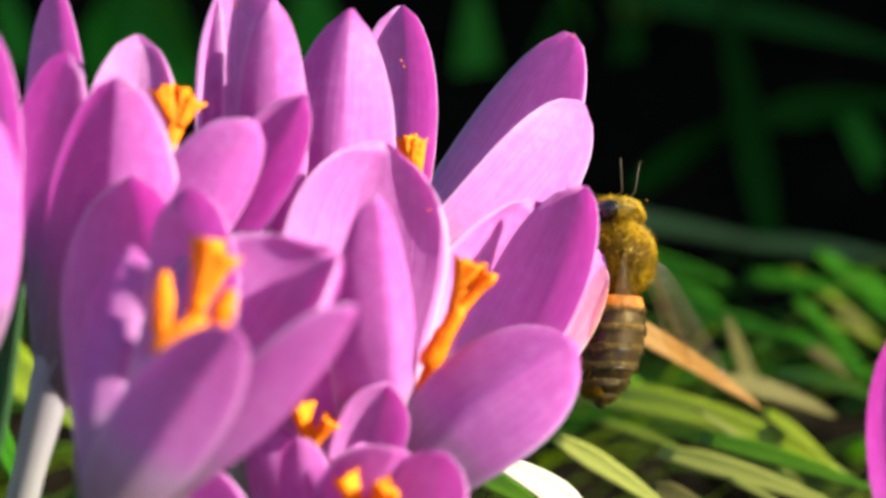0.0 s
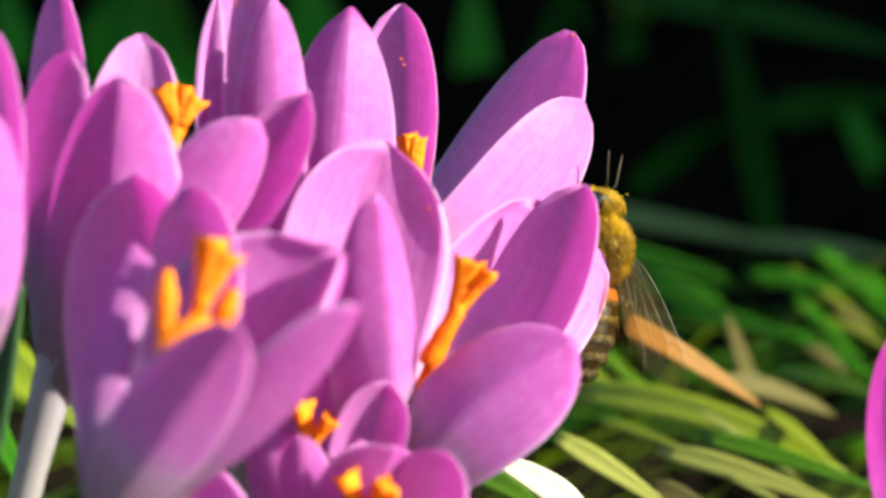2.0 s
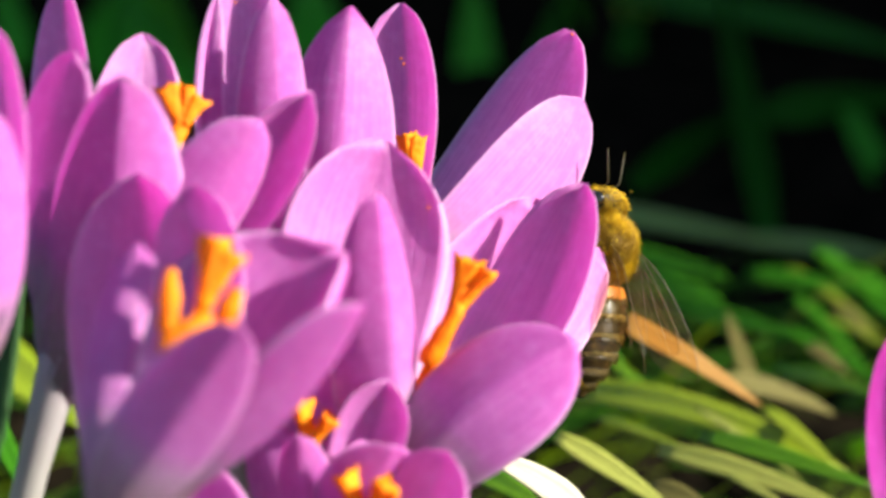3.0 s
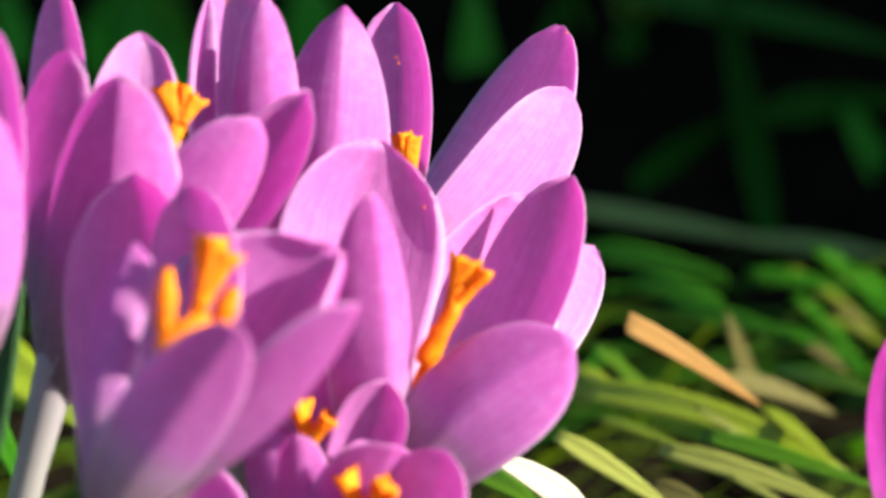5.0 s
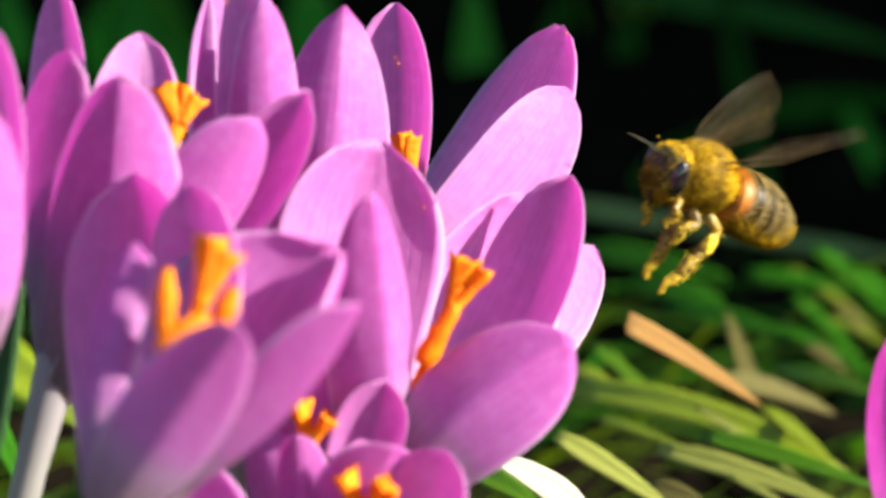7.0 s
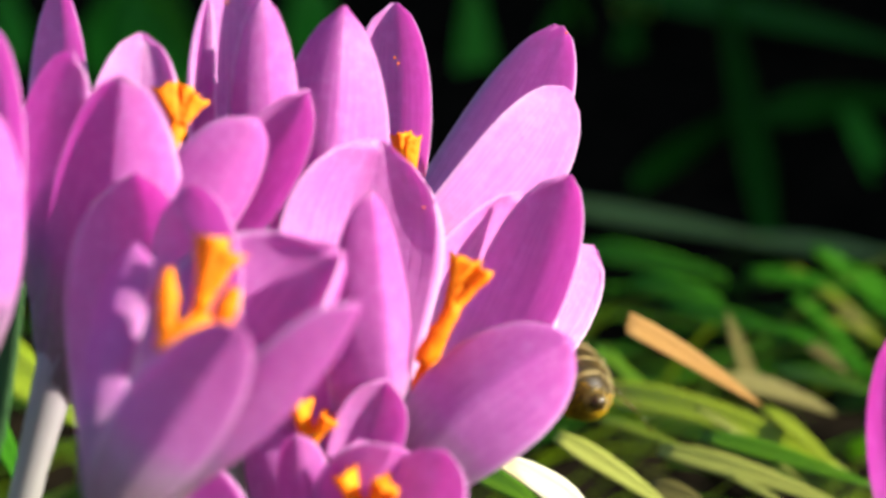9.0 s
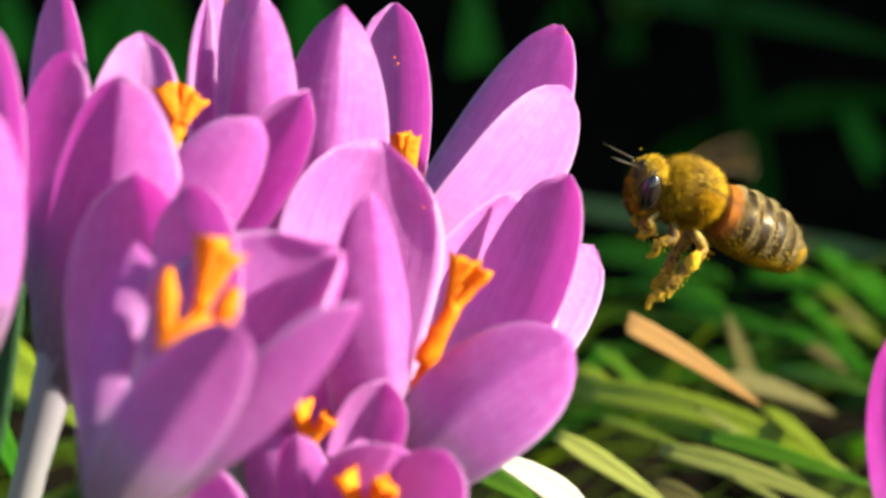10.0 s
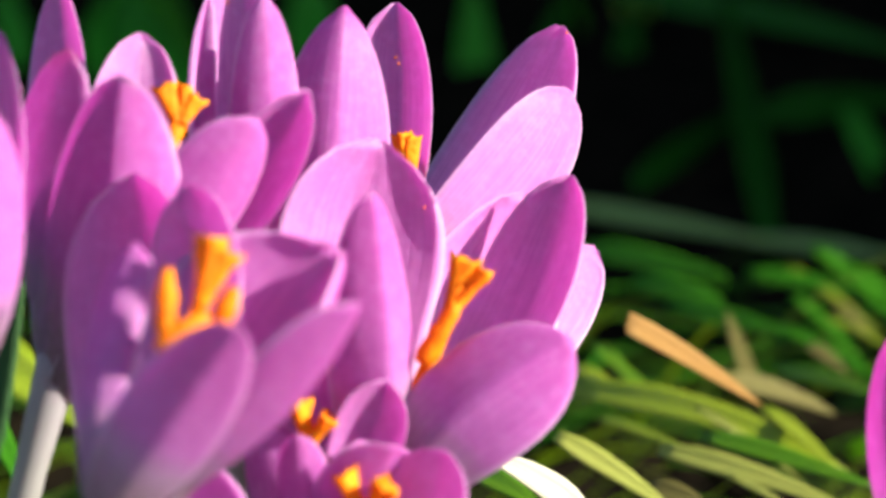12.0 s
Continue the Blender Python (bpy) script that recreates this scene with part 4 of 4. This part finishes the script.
# ---- movement ----
def motions():
    # the bee clings behind the leaning flowers, drops away, circles in front of the clump, hovers beside it and leaves
    flight = [
        (0.0, pose(0.01050, 0.00690, 0.04987, 57.0, -64.3, 88.0)),
        (0.3, pose(0.01003, 0.00771, 0.04984, 62.7, -64.2, 86.1)),
        (0.5, pose(0.00938, 0.00777, 0.05001, 78.2, -63.7, 77.1)),
        (1.5, pose(0.00938, 0.00783, 0.05017, 73.7, -64.1, 82.2)),
        (2.0, pose(0.00903, 0.00777, 0.05001, 76.0, -63.9, 79.6)),
        (2.5, pose(0.00903, 0.00779, 0.05007, 76.0, -63.9, 79.6)),
        (3.0, pose(0.00945, 0.00777, 0.05001, 64.4, -64.2, 84.8)),
        (3.2, pose(0.01003, 0.00771, 0.04984, 53.3, -64.3, 90.0)),
        (3.6, pose(0.01035, 0.00613, 0.04842, 34.6, -61.6, 115.5)),
        (4.2, pose(0.01162, 0.00634, 0.04316, 9.5, -45.5, 158.2)),
        (4.8, pose(0.00994, 0.00058, 0.03902, 7.5, -19.4, 179.5)),
        (5.0, pose(0.00456, -0.02497, 0.04484, 4.8, -22.7, -168.7)),
        (5.2, pose(-0.00187, -0.04089, 0.05373, -28.2, -18.1, 135.4)),
        (5.3, pose(-0.00497, -0.04514, 0.05960, -38.9, -16.6, 133.4)),
        (5.4, pose(-0.00748, -0.04646, 0.06183, -38.9, -16.6, 133.4)),
        (5.5, pose(-0.01277, -0.04826, 0.06272, -40.9, -19.3, 131.3)),
        (5.6, pose(-0.01867, -0.04797, 0.06351, -40.1, -15.4, 130.2)),
        (5.7, pose(-0.01291, -0.04682, 0.06668, -40.1, -15.6, 129.2)),
        (5.8, pose(-0.01066, -0.04520, 0.07112, -38.0, -8.4, 133.7)),
        (5.9, pose(-0.00501, -0.03866, 0.07155, -36.6, -9.8, 130.7)),
        (6.0, pose(0.00086, -0.02395, 0.06547, -31.6, -2.6, 106.6)),
        (6.1, pose(0.00952, -0.02869, 0.06387, -27.9, -9.1, 128.7)),
        (6.2, pose(0.01928, -0.02243, 0.06352, -0.5, -45.7, 98.3)),
        (6.3, pose(0.02268, -0.01888, 0.06157, 12.2, -43.6, 106.7)),
        (6.4, pose(0.02447, -0.00850, 0.05501, 7.9, -34.9, 139.0)),
        (6.5, pose(0.02423, -0.00348, 0.05419, -0.3, -26.6, 150.6)),
        (6.6, pose(0.02698, -0.00090, 0.05251, 4.6, -29.9, 167.9)),
        (6.7, pose(0.02827, 0.00267, 0.05353, -1.5, -30.0, -177.7)),
        (6.8, pose(0.02197, 0.01201, 0.05289, -1.7, -20.2, -169.6)),
        (6.9, pose(0.01884, 0.01213, 0.05322, -2.7, -21.6, -166.2)),
        (7.0, pose(0.01710, 0.01255, 0.05436, -7.9, -28.1, -142.8)),
        (7.1, pose(0.01281, 0.01001, 0.05223, -7.5, -3.9, -141.0)),
        (7.2, pose(0.00804, 0.00856, 0.04340, -1.0, 12.5, 163.8)),
        (7.6, pose(0.00617, 0.00922, 0.03938, 0.6, 0.5, 159.6)),
        (8.4, pose(0.00336, 0.00886, 0.03839, 0.0, -13.4, 161.1)),
        (8.8, pose(0.00401, 0.00551, 0.04088, 11.4, 4.0, 127.8)),
        (8.9, pose(0.00505, 0.00593, 0.04202, 17.0, 1.3, 124.8)),
        (9.0, pose(0.00634, 0.00621, 0.04573, 32.1, 2.3, 120.8)),
        (9.1, pose(0.01052, 0.00595, 0.04793, 24.1, -25.1, 126.5)),
        (9.2, pose(0.01180, 0.01048, 0.05453, -16.4, -32.6, -153.4)),
        (9.3, pose(0.00630, 0.01541, 0.06221, 0.7, -25.7, 177.1)),
        (9.4, pose(0.00157, 0.01112, 0.07091, 5.3, -22.3, -174.3)),
        (9.5, pose(0.00172, 0.00887, 0.07350, 5.1, -20.4, -170.0)),
        (9.6, pose(0.00846, 0.00674, 0.06765, 4.1, -18.3, -165.9)),
        (9.7, pose(0.01605, 0.01368, 0.05747, -0.5, -24.1, -161.8)),
        (9.8, pose(0.02197, 0.01249, 0.05420, -1.2, -23.0, -162.7)),
        (9.9, pose(0.01884, 0.01234, 0.05380, -3.5, -26.0, -170.2)),
        (10.0, pose(0.01675, 0.01217, 0.05331, -4.8, -25.0, -166.8)),
        (10.1, pose(0.01689, 0.01211, 0.05315, -4.8, -25.0, -166.8)),
        (10.2, pose(0.01553, 0.01427, 0.05910, -4.3, -19.8, -164.6)),
        (10.3, pose(0.01842, 0.01514, 0.06149, -3.2, -18.4, -168.1)),
        (10.4, pose(0.01661, 0.01451, 0.05976, -3.4, -21.0, -169.2)),
        (10.5, pose(0.01744, 0.01344, 0.05681, -3.4, -21.0, -169.2)),
        (10.6, pose(0.01675, 0.01302, 0.05567, -3.2, -22.5, -169.9)),
        (10.7, pose(0.01744, 0.01261, 0.05452, -3.1, -26.8, -171.1)),
        (10.8, pose(0.01730, 0.01195, 0.05272, -1.8, -28.2, -174.9)),
        (10.9, pose(0.01758, 0.01299, 0.05557, -1.8, -28.2, -174.9)),
        (11.0, pose(0.01744, 0.01306, 0.05577, -1.6, -29.2, -175.4)),
        (11.1, pose(0.01614, 0.00888, 0.05891, -1.6, -29.2, -175.4)),
        (11.2, pose(0.01634, 0.00478, 0.06226, -1.8, -26.2, -174.4)),
        (11.3, pose(0.01853, -0.00128, 0.06316, -2.0, -21.8, -173.0)),
        (11.4, pose(0.02024, -0.00513, 0.06425, -0.9, -18.7, -175.6)),
        (11.5, pose(0.02581, -0.01012, 0.06519, 1.5, -26.6, -135.6)),
        (11.6, pose(0.02222, -0.01593, 0.06384, -3.7, -5.6, 177.9)),
        (11.7, pose(0.01250, -0.02190, 0.06497, -3.7, 2.0, 174.5)),
        (11.8, pose(0.00365, -0.02706, 0.06834, -5.2, -12.7, 132.2)),
        (11.9, pose(0.00138, -0.02616, 0.07665, -5.2, -12.7, 132.2)),
        (12.0, pose(-0.00012, -0.01903, 0.08457, -5.8, -31.1, 159.4)),
    ]
    walk(bee, flight)
    # a grain of pollen rides under the bee and drops off in the air
    tucked = Matrix.Translation((0.0012, 0.0009, -0.0013))
    walk(pollen_grain, [(t, m @ tucked) for t, m in flight if t <= 10.4] + [
        (10.5, pose(0.01403, 0.01121, 0.05070, -20.0, -0.0, 0.0)), (10.6, pose(0.01379, 0.01011, 0.04765, -20.0, -0.0, 0.0)), (10.7, pose(0.01372, 0.00844, 0.04307, -20.0, -0.0, 0.0)),
        (10.8, pose(0.01365, 0.00630, 0.03718, -20.0, -0.0, 0.0)), (11.0, pose(0.01358, -0.00013, 0.01952, -20.0, -0.0, 0.0)), (12.0, pose(0.01345, -0.00284, 0.02084, -20.0, -0.0, 0.0))])
    # wings: folded back while the bee clings, beating in flight
    held = {0: (62, 18), 1: (58, 30), 2: (62, 12), 195: (-25, -30), 196: (-10, 0), 209: (60, 25), 210: (63, 38), 211: (60, 52), 290: (45, 35), 291: (48, 40), 292: (45, 30), 299: (40, 32), 300: (40, 4), 301: (40, -26),
            314: (40, 75), 315: (38, 5), 316: (35, -65), 329: (48, 48), 330: (50, 52), 331: (48, 45), 342: (45, 45), 343: (45, 30)}
    for wing, side, hinge, sweep in bee_wings:
        at = (hinge[0] * U, hinge[1] * U * side, hinge[2] * U)
        rows = []
        for k in range(361):
            t = k / 30
            if 0.2 < t < 3.2:
                spread, lift = 76 - sweep * 0.3, 24
            else:
                spread, lift = held.get(k, (26 + 14 * math.sin(1.9 * k), 22 + 48 * math.sin(2.3 * k)))
                spread += sweep
            roll = -46 * max(0.0, min(1.0, t * 5, (3.3 - t) * 5))
            rows.append((t, pose(*at) @ pose(0, 0, 0, 0, 0, side * spread) @ pose(0, 0, 0, side * lift) @ pose(0, 0, 0, 0, roll, 0)))
        walk(wing, rows)
    # the hind legs trail and swing
    for leg, side in bee_hind_legs:
        at = leg.location.copy()
        lag = 0.12 if side > 0 else 0.0
        walk(leg, [(t, pose(*at, 0, swing - 14 * (side > 0), 0)) for t, swing in (
            (0.0, -20), (3.2, -20), (4.8, 10), (5.5, -15), (6.0, -25), (6.5, 34), (7.0, 12), (9.0, 0), (9.5, 20), (9.7 + lag, 24), (10.0, 16), (10.5, 34), (11.0, 14), (11.5, 20), (12.0, 10))])
    # the flowers sway a little about their roots; those that carried the bee spring back when it leaves
    near = ((0.0, -4), (0.5, -2), (1.0, 2), (1.5, -1), (2.0, 0), (2.5, 1.5), (3.0, 4), (3.8, 2), (5.0, 0), (6.0, 0.5), (6.5, 2), (7.0, 0), (9.0, 1), (9.5, 0), (10.5, 2), (11.0, 0), (12.0, 0))
    bowed = ((0.0, 9), (1.0, 8), (1.5, 9), (2.0, 9), (2.5, 11.5), (3.0, 8.5), (3.4, 9), (3.9, -4), (4.3, 3), (4.8, 0), (6.0, 1.5), (6.5, 0), (9.0, -1), (10.0, -1.5), (10.5, 1), (11.5, -1), (12.0, 0))
    for flower, sway, share in ((left_tall, near, 1.0), (front_left, near, 1.1), (edge_left, near, 0.8), (back_left, bowed, 1.3), (back_right, bowed, 1.0),
                                (front_right, bowed, 0.8), (low_front, bowed, 0.3), (lowest, bowed, 0.2)):
        at = flower.location.copy()
        walk(flower, [(t, pose(*at, 0, share * s * 0.034, 0)) for t, s in sway])
    for leaf, degrees in ((back_right_petals[2], 1.2), (back_right_petals[3], 2.6), (front_right_petals[3], 2.6), (front_right_petals[2], 1.6), (front_right_petals[4], 0.4)):
        at = leaf.location.copy()
        walk(leaf, [(t, pose(*at, 0, degrees * s / 9, 0)) for t, s in bowed])


motions()
